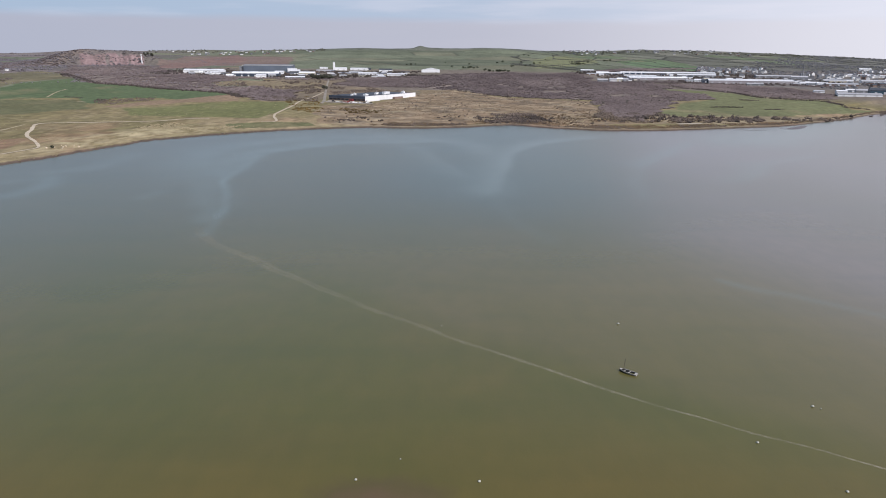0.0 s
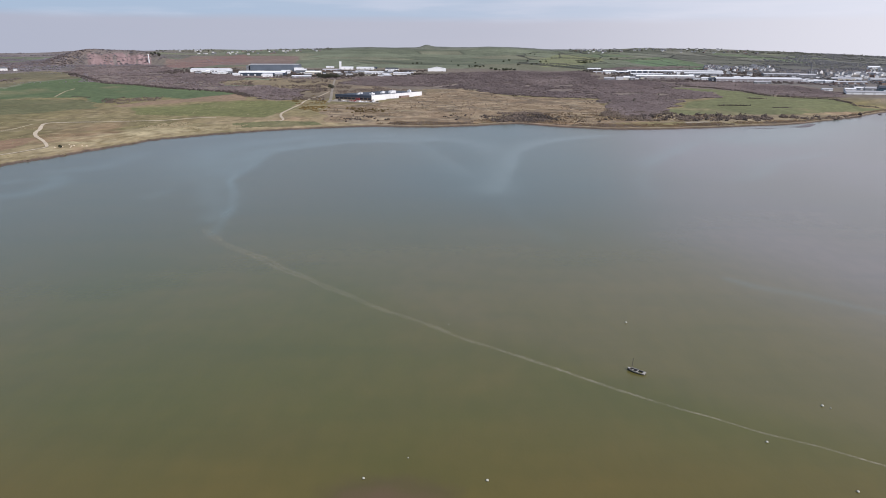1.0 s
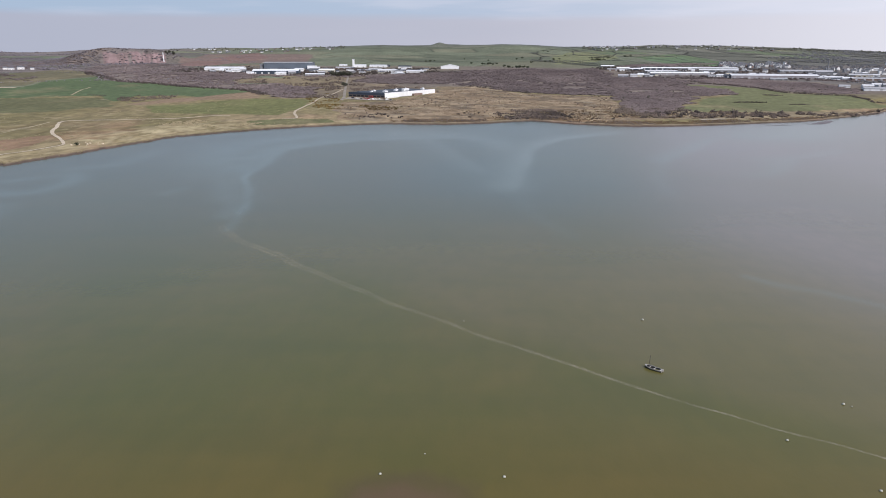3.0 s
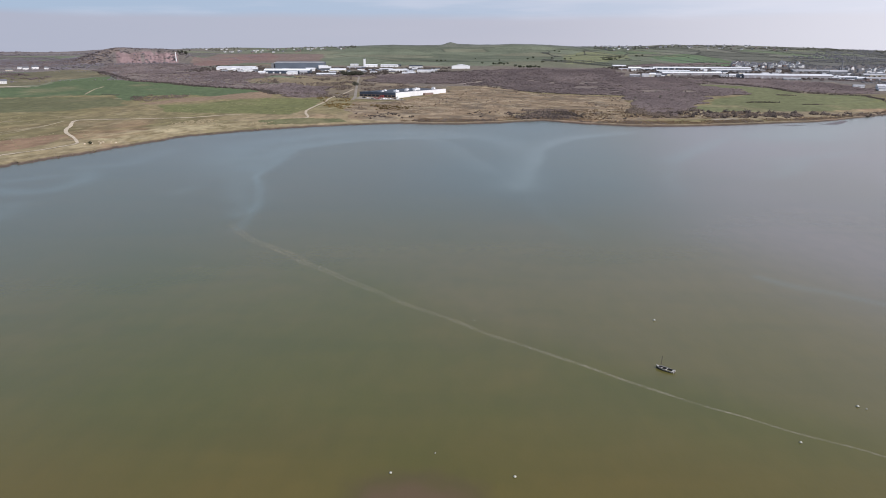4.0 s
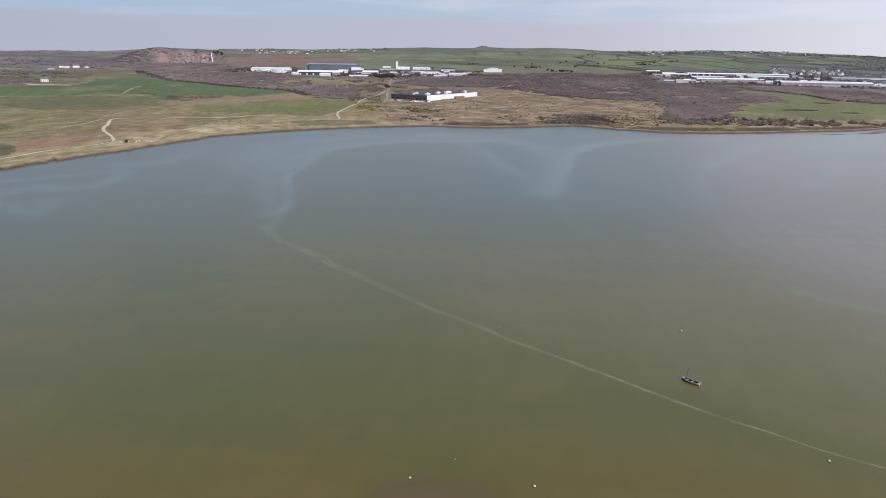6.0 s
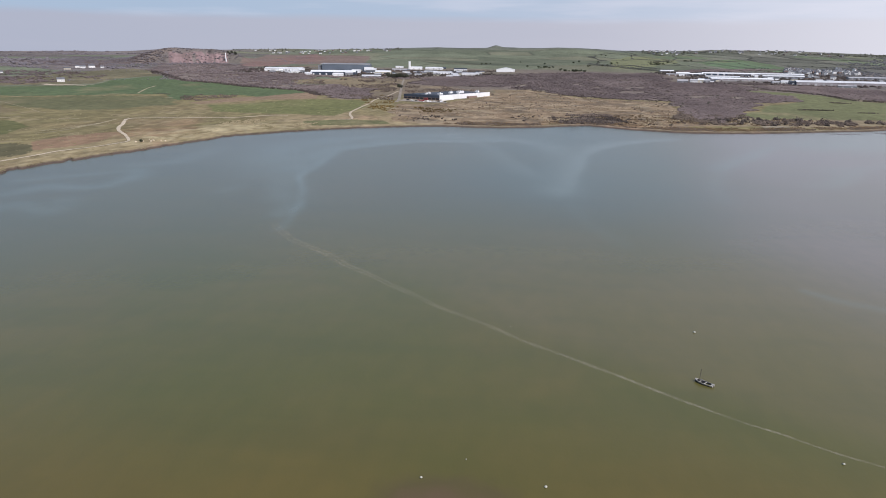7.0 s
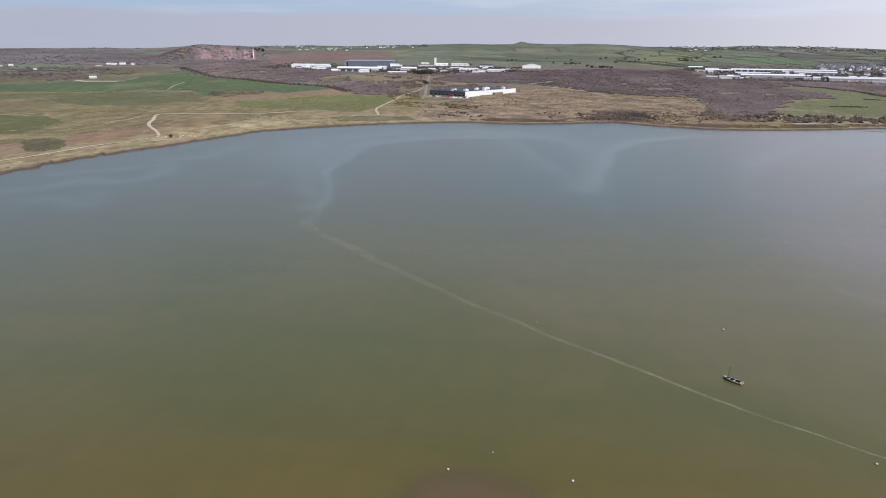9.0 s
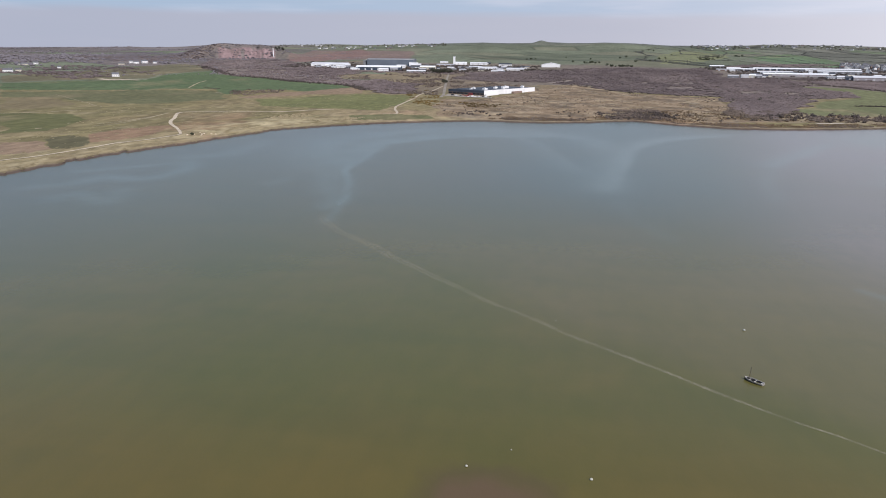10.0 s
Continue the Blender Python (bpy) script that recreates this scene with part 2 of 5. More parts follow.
TUSSOCK = plant("rough_grass", (0.29, 0.25, 0.13), (0.46, 0.375, 0.22), round_=0.1, thin=0.15)
PALEGRASS = plant("dead_grass", (0.38, 0.30, 0.17), (0.60, 0.49, 0.30), round_=0.15, thin=0.15)
HEATHER = plant("heather", (0.24, 0.175, 0.11), (0.42, 0.305, 0.19))
DARKTWIG = plant("dark_twigs", (0.115, 0.096, 0.086), (0.26, 0.21, 0.18))
GORSE = plant("gorse", (0.12, 0.09, 0.05), (0.44, 0.30, 0.11))
# grey twigs, lightened further for the haze over the far slope
HAZYTWIG = plant("hazy_grey_twigs", (0.29, 0.285, 0.295), (0.38, 0.37, 0.378), round_=0.15)
BARK = painted("bark", (0.10, 0.08, 0.065), 0.9, 0.2, 2.0)
WHITE = painted("white_cladding", (0.86, 0.85, 0.83), 0.7, 0.035, 0.15)
CREAM = painted("cream_cladding", (0.62, 0.56, 0.44), 0.55, 0.08, 0.2)
NAVY = painted("slate_blue_cladding", (0.052, 0.067, 0.094), 0.45, 0.10, 0.15)
PINKGREY = painted("pink_grey_and_shaded_cladding", (0.40, 0.36, 0.36), 0.55, 0.1, 0.15)
TEAL = painted("dark_teal_cladding", (0.045, 0.085, 0.115), 0.45, 0.1, 0.15)
SLATEBLUE = painted("blue_grey_cladding", (0.15, 0.175, 0.21), 0.5, 0.1, 0.15)
GREY = painted("grey_cladding", (0.25, 0.25, 0.255), 0.5, 0.10, 0.15)
PALE = painted("pale_roof_sheet", (0.74, 0.73, 0.72), 0.75, 0.12, 0.1)
LIGHTROOF = painted("weathered_sheet_roof", (0.47, 0.46, 0.46), 0.75, 0.12, 0.1)
DARKROOF = painted("dark_felt_roof", (0.055, 0.062, 0.075), 0.6, 0.15, 0.1)
SLATE = painted("slate_roof", (0.15, 0.15, 0.16), 0.7, 0.15, 0.6)
TILE = painted("clay_roof", (0.17, 0.115, 0.10), 0.8, 0.15, 0.6)
RENDER = painted("white_render", (0.85, 0.83, 0.79), 0.8, 0.08, 0.5)
BRICK = painted("brown_brick", (0.26, 0.18, 0.14), 0.85, 0.12, 0.5)
GLASS = painted("dark_window", (0.03, 0.035, 0.045), 0.08, 0.05, 1.0)
SAND = painted("pale_sand", (0.50, 0.42, 0.31), 0.95, 0.12, 0.3)
MUD = painted("wet_mud", (0.16, 0.125, 0.115), 0.5, 0.15, 0.3)
DRYGRASS = painted("trodden_grass", (0.42, 0.345, 0.20), 0.95, 0.15, 0.3)
DIRT = painted("pale_dirt_track", (0.60, 0.49, 0.34), 0.95, 0.12, 0.4)
TARMAC = painted("worn_tarmac", (0.37, 0.315, 0.245), 0.9, 0.15, 0.3)
RED = painted("red_paint", (0.24, 0.045, 0.045), 0.4, 0.05, 0.8)
DARKPAINT = painted("dark_paint", (0.03, 0.03, 0.035), 0.4, 0.1, 0.8)
BUOY = painted("buoy_plastic", (0.52, 0.50, 0.40), 0.5, 0.08, 3.0)
WEED = painted("weed_growth", (0.05, 0.055, 0.025), 0.9, 0.2, 6.0)
# dark bottom paint, blackened further for shade and reflection at the waterline
HULL = painted("boat_hull_darkened", (0.02, 0.02, 0.021), 0.8, 0.10, 2.5)
TRIMWHITE = painted("boat_white", (0.53, 0.49, 0.43), 0.8, 0.05, 2.5)
BILGE = painted("boat_inside", (0.014, 0.013, 0.012), 1.0, 0.2, 2.5)
SPAR = painted("varnished_spar", (0.085, 0.058, 0.04), 0.5, 0.15, 3.0)
ALLOY = painted("dull_alloy", (0.30, 0.29, 0.28), 0.4, 0.1, 3.0, 0.8)
RUBBER = painted("black_rubber", (0.02, 0.02, 0.02), 0.8, 0.1, 3.0)


# ---- land and water ----
SHORE = [(-180, 420), (-120, 330), (-80, 380), (-60, 470), (-50, 515), (-41.9, 551), (-40.2, 568), (-38.4, 582), (-36.5, 606), (-34.7, 622), (-32.3, 647), (-30.7, 661),
         (-28.9, 678), (-27, 706), (-25.1, 732), (-23.2, 759), (-21.2, 783), (-19.2, 799), (-17, 815), (-12.9, 843), (-10.6, 854), (-6.2, 871), (-4, 863), (-1.6, 860),
         (2, 879), (3, 894), (4.2, 905), (5.2, 915), (6.4, 904), (8.6, 882), (9.5, 879), (11.7, 869), (12.9, 869), (15, 879), (17, 896), (19, 919), (21, 948), (23, 981),
         (24.5, 1005), (26, 1046), (27.6, 1115), (29.2, 1205), (30.8, 1330), (36, 1500), (60, 1200), (120, 600), (180, 420)]


def lattice(ix, iy, seed):
    h = (ix * 374761393 + iy * 668265263 + seed * 974634777) & 0x7FFFFFFF
    h = ((h ^ (h >> 13)) * 1274126177) & 0x7FFFFFFF
    return ((h ^ (h >> 16)) & 0xFFFF) / 65535.0


def value_noise(x, y, size, seed=0, octaves=4):
    """Smooth noise from 0 to 1 over the plan, with the given size in metres."""
    total, amp, out = 0.0, 1.0, 0.0
    x, y = np.asarray(x, float), np.asarray(y, float)
    for o in range(octaves):
        u, v = x / size + 17.3 * o, y / size - 9.1 * o
        iu, iv = np.floor(u).astype(np.int64), np.floor(v).astype(np.int64)
        fu, fv = u - iu, v - iv
        fu, fv = fu * fu * (3 - 2 * fu), fv * fv * (3 - 2 * fv)
        a, b = lattice(iu, iv, seed + o), lattice(iu + 1, iv, seed + o)
        c, d = lattice(iu, iv + 1, seed + o), lattice(iu + 1, iv + 1, seed + o)
        out = out + amp * ((a * (1 - fu) + b * fu) * (1 - fv) + (c * (1 - fu) + d * fu) * fv)
        total, amp, size = total + amp, amp * 0.5, size * 0.5
    return out / total


def shore_at(az):
    """Distance of the waterline, with its small bays and points."""
    r = np.interp(az, *zip(*SHORE))
    west = np.clip((-10 - az) / 8, 0, 1)
    bite = np.clip(value_noise(az * 12, az * 0 + 5, 7, 9, 2) - 0.56, 0, 1) * 26 * west
    return r + bite + (5 + 4 * west) * (value_noise(az * 12, az * 0 + 3, 10, 5) - 0.5) + (3 + 3 * west) * (value_noise(az * 12, az * 0 + 9, 2.4, 8) - 0.5)


# ---- land form, in polar terms round the middle of the bay ----
CREST = [(-180, 60), (-60, 66), (-50, 69), (-40.6, 70), (-35, 76), (-31, 78), (-29, 84), (-27, 94), (-20, 102), (-15.7, 103), (-12, 110), (-9.8, 116), (-6.4, 128),
         (-2.9, 123), (0.5, 126), (2.8, 133), (5, 125), (7.6, 114), (11.4, 118), (14.8, 127), (19.6, 119), (23.4, 109), (26.3, 99), (28.7, 88),
         (31, 82), (36, 68), (50, 70), (180, 60)]
RISE = [(0, 2.2), (700, 2.6), (850, 3.2), (1200, 6), (1600, 13), (2000, 25), (2500, 38)]


def land_height(x, y, shore):
    """Height of the land at plan places x, y, where shore is the distance of the waterline in that direction."""
    r, az = np.hypot(x, y), np.degrees(np.arctan2(x, y))
    crest = np.interp(az, *zip(*CREST))
    z = np.interp(r, *zip(*RISE))
    s = np.clip((r - 2500) / 1950, 0, 1)
    z = z + (crest - 38) * (0.62 * s + 0.38 * s * s)
    z = np.where(r > 4450, crest - (r - 4450) * 0.06, z)
    z = z + 13 * np.exp(-((x + 155) / 34) ** 2 - ((y - 4400) / 60) ** 2) + 5 * np.exp(-((x + 130) / 110) ** 2 - ((y - 4420) / 90) ** 2)
    # the quarried hill: gentle behind, broken off in front
    q = (az + 24.9) / np.where(az < -24.9, 3.7, 3.7)
    side = np.exp(-np.abs(q) ** 4)
    front = np.clip((r - 2790) / 110, 0, 1) ** 0.8
    back = np.clip((3900 - r) / 900, 0, 1)
    top = np.clip(97 + 4 * (value_noise(az * 30, r * 0.1, 26, 92) - 0.5) - z, 0, 60)
    z = z + top * side * front * back * 0.95
    d = r - shore
    z = z + np.clip(d / 60, 0, 1) * (1.6 * (value_noise(x, y, 55, 91) - 0.5) + np.clip((r - 1800) / 900, 0, 1) * 14 * (value_noise(x, y, 420, 95) - 0.5))
    # the bank at the waterline
    z = np.where(d < 0, -0.9 + 0.03 * np.maximum(d, -30), np.minimum(z, 0.15 + 0.55 * np.clip((d - 1.5) * 0.5, 0, 2.0) + np.clip(d - 6, 0, 1e9) * 0.03 + np.clip(d - 200, 0, 1e9) * 0.2))
    return z


def height(x, y):
    x, y = np.asarray(x, float), np.asarray(y, float)
    return land_height(x, y, shore_at(np.degrees(np.arctan2(x, y))))


def inside(x, y, outline):
    """Which plan places lie inside an outline."""
    hit = np.zeros(x.shape, bool)
    for (x0, y0), (x1, y1) in zip(outline, outline[1:] + outline[:1]):
        if y0 == y1:
            continue
        cross = ((y0 > y) != (y1 > y)) & (x < (x1 - x0) * (y - y0) / (y1 - y0) + x0)
        hit ^= cross
    return hit


WEST_WOOD = [(-1014, 1924), (-901, 1774), (-777, 1613), (-666, 1558), (-566, 1486), (-512, 1463), (-430, 1416), (-366, 1306), (-308, 1234), (-264, 1256), (-275, 1377),
             (-314, 1497), (-424, 1605), (-508, 1596), (-552, 1713), (-521, 1817), (-591, 1958), (-750, 2063), (-945, 2400), (-1105, 2500), (-1251, 2420)]
FARM_COPSE = [(-1300, 1480), (-1330, 1800), (-1050, 1800), (-930, 1500), (-1010, 1370)]
NORTH_WOOD = [(-262, 1690), (-253, 1928), (-140, 2030), (19, 2235), (198, 2311), (300, 2270), (420, 2400), (381, 1882), (443, 1837), (411, 1598), (278, 1315),
              (221, 1340), (171, 1363), (120, 1385), (71, 1492), (14, 1610), (-63, 1649), (-164, 1637)]
MIDDLE_WOOD = [(377, 1862), (503, 1796), (539, 1733), (487, 1602), (492, 1538), (532, 1466), (483, 1337), (411, 1281), (363, 1156), (304, 1072), (263, 950), (239, 992),
               (246, 1148), (268, 1315)]
EAST_WOOD = [(553, 1776), (695, 1752), (767, 1617), (775, 1462), (719, 1334), (679, 1337), (619, 1415), (608, 1528), (577, 1610), (537, 1681)]
ESTATE_WOOD = [(455, 2480), (600, 2640), (820, 2720), (900, 2600), (700, 2480), (560, 2420)]
HILL_WOOD = [(-1700, 2300), (-1500, 2900), (-1250, 2700), (-1330, 2300), (-1250, 2050)]
WOODS = [WEST_WOOD, FARM_COPSE, NORTH_WOOD, MIDDLE_WOOD, EAST_WOOD, ESTATE_WOOD, HILL_WOOD]
SCRUBLAND = [
    [(48, 955), (65, 1014), (130, 1026), (126, 962), (118, 924), (59, 922)],
    [(242, 1120), (280, 1060), (331, 1012), (416, 1012), (543, 1030), (655, 1105), (760, 1215), (735, 1165), (516, 990), (400, 940), (300, 915), (240, 925), (209, 1000)],
]
GORSELAND = [[(-275, 1237), (-256, 1352), (-173, 1098), (-85, 1087), (-89, 1037), (-173, 997), (-236, 1081)]]
HEATH = [(-193, 1154), (-138, 1182), (-89, 1283), (-55, 1429), (1, 1575), (69, 1458), (117, 1353), (263, 1291), (242, 1147), (239, 992), (192, 896), (149, 895),
         (118, 924), (44, 917), (8, 888), (-62, 884), (-103, 880), (-161, 895), (-184, 1025)]
GREENFIELD = [(-1056, 1217), (-985, 1331), (-881, 1426), (-924, 1592), (-891, 1724), (-860, 1800), (-700, 1680), (-590, 1580), (-470, 1480), (-370, 1340), (-436, 1229),
              (-511, 1261), (-570, 1246), (-562, 1128), (-630, 1244), (-685, 1233), (-734, 1167), (-821, 1135), (-944, 1086)]
MIDPASTURE = [(-912, 1048), (-804, 1111), (-665, 1196), (-606, 1196), (-518, 1047), (-566, 967), (-629, 926), (-746, 977), (-844, 969)]
LOWPASTURE = [(-678, 770), (-596, 794), (-535, 729), (-500, 628), (-530, 597)]
BRACKENLAND = [(30, 935), (120, 1010), (240, 1070), (330, 1018), (420, 1000), (300, 915), (230, 920), (130, 915), (60, 905)]
ROADSIDE_WEST = [(-345, 1255), (-215, 1235), (-238, 1432), (-276, 1689), (-300, 1930), (-430, 1930), (-400, 1700), (-290, 1510)]
ROADSIDE_EAST = [(-212, 1290), (-120, 1330), (-50, 1400), (-47, 1470), (-150, 1600), (-230, 1730), (-285, 2010), (-310, 1940), (-238, 1432)]
EASTFIELD = [(471, 1633), (567, 1581), (599, 1505), (607, 1363), (683, 1324), (657, 1181), (705, 1191), (623, 1118), (549, 1058), (496, 1033), (402, 1000), (316, 976),
             (275, 997), (304, 1072), (355, 1131), (399, 1243), (479, 1324), (534, 1465), (492, 1538)]
FARM_FIELD = [(-1185, 1370), (-1180, 1465), (-1145, 1659), (-1153, 1962), (-1142, 2071), (-987, 1911), (-898, 1743), (-934, 1609), (-902, 1460), (-1000, 1351),
              (-1075, 1240)]
DRY_PASTURE = [(-829, 950), (-803, 988), (-729, 954), (-660, 896), (-674, 827), (-706, 806)]
WET_PATCH = [(-460, 570), (-462, 597), (-437, 593), (-405, 550), (-400, 521), (-415, 524)]
SHORE_FIELD = [(-479, 1059), (-410, 1151), (-351, 1216), (-260, 1216), (-240, 1080), (-240, 937), (-341, 954), (-411, 944)]
RUSTY_BANK = [(-517, 1101), (-501, 1165), (-484, 1191), (-453, 1263), (-416, 1370), (-387, 1343), (-354, 1243), (-400, 1191), (-469, 1131), (-494, 1069)]
RUSTY_PATCH = [(-448, 610), (-442, 663), (-409, 693), (-389, 658), (-395, 600), (-412, 559)]
DRY_PATCH = [(-480, 541), (-453, 556), (-413, 524), (-413, 493), (-424, 476)]
MARSH_GREEN = [(-266, 867), (-214, 891), (-171, 900), (-157, 863), (-239, 823)]
FALLOW = [(-1010, 2560), (-1060, 2710), (-1260, 3560), (-720, 3480), (-590, 2700), (-760, 2500)]
PLOUGHED = [(-958, 2341), (-995, 2633), (-1086, 3359), (-1064, 3742), (-857, 3182), (-821, 2729), (-814, 2396), (-859, 2268)]
ESTATE_YARDS = [(-810, 2300), (-690, 2480), (-180, 2480), (10, 2430), (-10, 2130), (-290, 1990), (-360, 1880), (-570, 1900)]
ROUGH_WEST = [(-552, 1713), (-514, 1793), (-438, 1823), (-316, 1777), (-281, 1702), (-262, 1533), (-268, 1411), (-324, 1516), (-427, 1619), (-514, 1615)]
ROUGH_EAST = [(-59, 1559), (14, 1590), (91, 1445), (76, 1376), (-10, 1400), (-52, 1429)]
EAST_YARDS = [(490, 2480), (770, 2450), (900, 2410), (1030, 2490), (1400, 2580), (1590, 2540), (980, 1610), (800, 1570), (720, 1800), (450, 1870)]
FIELDS = [
    ((0.175, 0.152, 0.088), FARM_FIELD),
    ((0.118, 0.152, 0.07), GREENFIELD),
    ((0.158, 0.152, 0.074), MIDPASTURE),
    ((0.235, 0.185, 0.1), DRY_PASTURE),
    ((0.15, 0.145, 0.06), LOWPASTURE),
    ((0.135, 0.118, 0.062), WET_PATCH),
    ((0.178, 0.176, 0.07), SHORE_FIELD),
    ((0.285, 0.2, 0.126), RUSTY_BANK),
    ((0.285, 0.185, 0.112), RUSTY_PATCH),
    ((0.315, 0.22, 0.142), DRY_PATCH),
    ((0.155, 0.152, 0.07), MARSH_GREEN),
    ((0.27, 0.195, 0.122), BRACKENLAND),
    ((0.178, 0.18, 0.085), EASTFIELD),
    ((0.225, 0.16, 0.13), FALLOW),
    ((0.245, 0.155, 0.128), PLOUGHED),
    ((0.215, 0.166, 0.112), ROADSIDE_WEST),
    ((0.215, 0.166, 0.115), ROADSIDE_EAST),
    ((0.2, 0.165, 0.125), ESTATE_YARDS),
    ((0.255, 0.198, 0.12), ROUGH_WEST),
    ((0.262, 0.195, 0.116), ROUGH_EAST),
    ((0.19, 0.165, 0.145), EAST_YARDS),
]
SLOPES = [
    ((0.140, 0.180, 0.095), [(732, 3233), (955, 3409), (999, 3130), (956, 2639), (816, 2550), (741, 2791)]),
    ((0.165, 0.190, 0.110), [(1373, 3894), (1473, 3727), (1472, 3330), (1465, 2996), (1387, 2882), (1344, 3149), (1353, 3489), (1299, 3721)]),
    ((0.185, 0.195, 0.125), [(1623, 3883), (1709, 3618), (1767, 3405), (1669, 3263), (1592, 3422), (1532, 3697)]),
    ((0.215, 0.218, 0.112), [(385, 3303), (525, 3774), (631, 3819), (696, 3426), (652, 3149), (502, 2831), (401, 2726), (322, 2666)]),
    ((0.150, 0.205, 0.110), [(811, 3220), (928, 3209), (940, 2876), (891, 2549), (821, 2452), (769, 2724), (725, 2963)]),
    ((0.150, 0.180, 0.100), [(649, 3947), (865, 3828), (878, 3521), (689, 3526)]),
]
# far farmland: uneven cells, each one field
far_rng = np.random.default_rng(4)
far_x, far_y = far_rng.uniform(-3600, 3000, 270), far_rng.uniform(1500, 4900, 270)
far_tone = far_rng.uniform(0, 1, 270)


def ragged_edge(x, y, much):
    """Plan places moved about, so that an outline tested at them has an uneven edge."""
    return x + much * 2 * (value_noise(x, y, 50, 77) - 0.5), y + much * 3 * (value_noise(x, y, 60, 78) - 0.5)


def far_cells(x, y):
    """For each place: its field, and how much nearer that is than the next one."""
    first = np.full(x.shape, 1e9)
    second = np.full(x.shape, 1e9)
    cell = np.zeros(x.shape, int)
    for i in range(len(far_x)):
        long_x, long_y = (1.25, 0.45) if far_x[i] > 420 else (0.7, 0.95)
        d = np.hypot((x - far_x[i]) * long_x + (y - far_y[i]) * 0.12, (y - far_y[i]) * long_y)
        near = d < first
        second = np.where(near, first, np.minimum(second, d))
        cell = np.where(near, i, cell)
        first = np.where(near, d, first)
    return cell, second - first


def land_cover(x, y, d):
    """Base colour of the ground: what grows or lies there, with haze paled into the far land."""
    az, r = np.degrees(np.arctan2(x, y)), np.hypot(x, y)
    wx = x + 24 * (value_noise(x, y, 60, 21) - 0.5)
    wy = y + 44 * (value_noise(x, y, 70, 31) - 0.5)
    n1, n2 = value_noise(x, y * 0.5, 90, 41, 4)[:, None], value_noise(x, y, 24, 51, 4)[:, None]
    n3 = value_noise(x * 0.7, y * 0.45, 45, 61, 4)[:, None]
    straw, olive, rust = np.array((0.365, 0.275, 0.160)), np.array((0.232, 0.192, 0.090)), np.array((0.315, 0.20, 0.116))
    c = olive + (straw - olive) * np.clip((n1 - 0.46) * 4, 0, 0.8) * (0.3 + 0.7 * np.clip(1 - (d - 90) / 160, 0, 1))[:, None] + (rust - olive) * np.clip((n3 - 0.55) * 4, 0, 0.8) * np.clip(1.35 - d / 260, 0.15, 1)[:, None]
    # pale dead grass on the strip behind the shore
    strip = (np.clip(1.3 - np.abs(d - 42) / 48, 0, 1) * (az < -9))[:, None] * np.clip((n2 - 0.22) * 3.5, 0, 1)
    c = c + (np.array((0.365, 0.285, 0.155)) - c) * strip * 0.85
    # tussocks, trodden and wet ground
    n4, n5 = value_noise(x, y * 0.5, 10, 63, 3)[:, None], value_noise(x * 0.5, y * 0.5, 9, 64, 3)[:, None]
    c = c * (0.84 + 0.34 * np.clip((n4 - 0.3) * 2.4, 0, 1))
    c = c + (np.array((0.44, 0.35, 0.21)) - c) * np.clip((n5 - 0.64) * 4, 0, 0.35)
    # lines of drift and dead grass left along the shore by the tides
    drift = (np.clip(1.25 - np.abs(d - 34) / 34, 0, 1) * (az < -9))[:, None] * np.clip((value_noise(az * 14, d * 1.0, 7, 65, 3)[:, None] - 0.50) * 6, 0, 1)
    c = c + (np.array((0.49, 0.395, 0.235)) - c) * drift * 0.7
    brush = (np.clip((r - 1420) / 160, 0, 1) * np.clip((az + 14) / 2, 0, 1))[:, None]
    c = c + (np.array((0.205, 0.165, 0.13)) * (0.75 + 0.5 * n2) - c) * brush
    hummock = (np.clip(1.2 - np.abs(d - 62) / 50, 0, 1) * np.clip((az + 31) / 2, 0, 1) * np.clip((-17 - az) / 4, 0, 1))[:, None]
    c = c + (np.array((0.53, 0.43, 0.25)) - c) * hummock * np.clip((n5 - 0.42) * 6, 0, 0.9)
    # far fields, with distance haze paled into their colours
    cell, edge = far_cells(x, y)
    tone = far_tone[cell][:, None]
    green = np.array((0.172, 0.184, 0.118)) * (0.84 + 0.32 * tone) + np.array((0.035, 0.018, 0.012)) * (far_tone[(cell * 7) % 270][:, None] > 0.72)
    west = np.array((0.215, 0.178, 0.158)) * (0.75 + 0.5 * tone)
    far = green + (west - green) * np.clip((-17 - az) / 6, 0, 1)[:, None] * (tone < 0.75)
    town = (np.clip((az - 20.0 - (r - 2400) * 0.0033) / 2.5, 0, 1))[:, None]
    far = far + (np.array((0.150, 0.148, 0.140)) * (0.8 + 0.4 * tone) - far) * town * 0.9
    brown = np.clip((az - 12) / 4, 0, 1)[:, None]
    far = far + (np.array((0.165, 0.155, 0.125)) * (0.75 + 0.5 * tone) - far) * brown * 0.75
    # hilltops: upland turf, greyed in colour for the haze over it
    hazy_moor = np.clip((r - 4150) / 250, 0, 1)[:, None] * (np.abs(az - 1) < 12)[:, None]
    far = far + (np.array((0.155, 0.162, 0.135)) - far) * hazy_moor * 0.85
    far = far * (0.78 + 0.44 * n1) * (0.85 + 0.3 * n2)
    far = far * (1 - 0.45 * np.clip(1 - edge / 14, 0, 1))[:, None]
    k = np.clip((r - np.where(az < -14, 1480, 2380)) / 160, 0, 1)[:, None]
    c = c + (far - c) * k
    for color, outline in FIELDS + SLOPES:
        f = inside(wx, wy, outline)[:, None]
        c = np.where(f, np.array(color) * (0.76 + 0.3 * n1 + 0.24 * n4) + (straw - np.array(color)) * np.clip((n3 - 0.62) * 2, 0, 0.4), c)
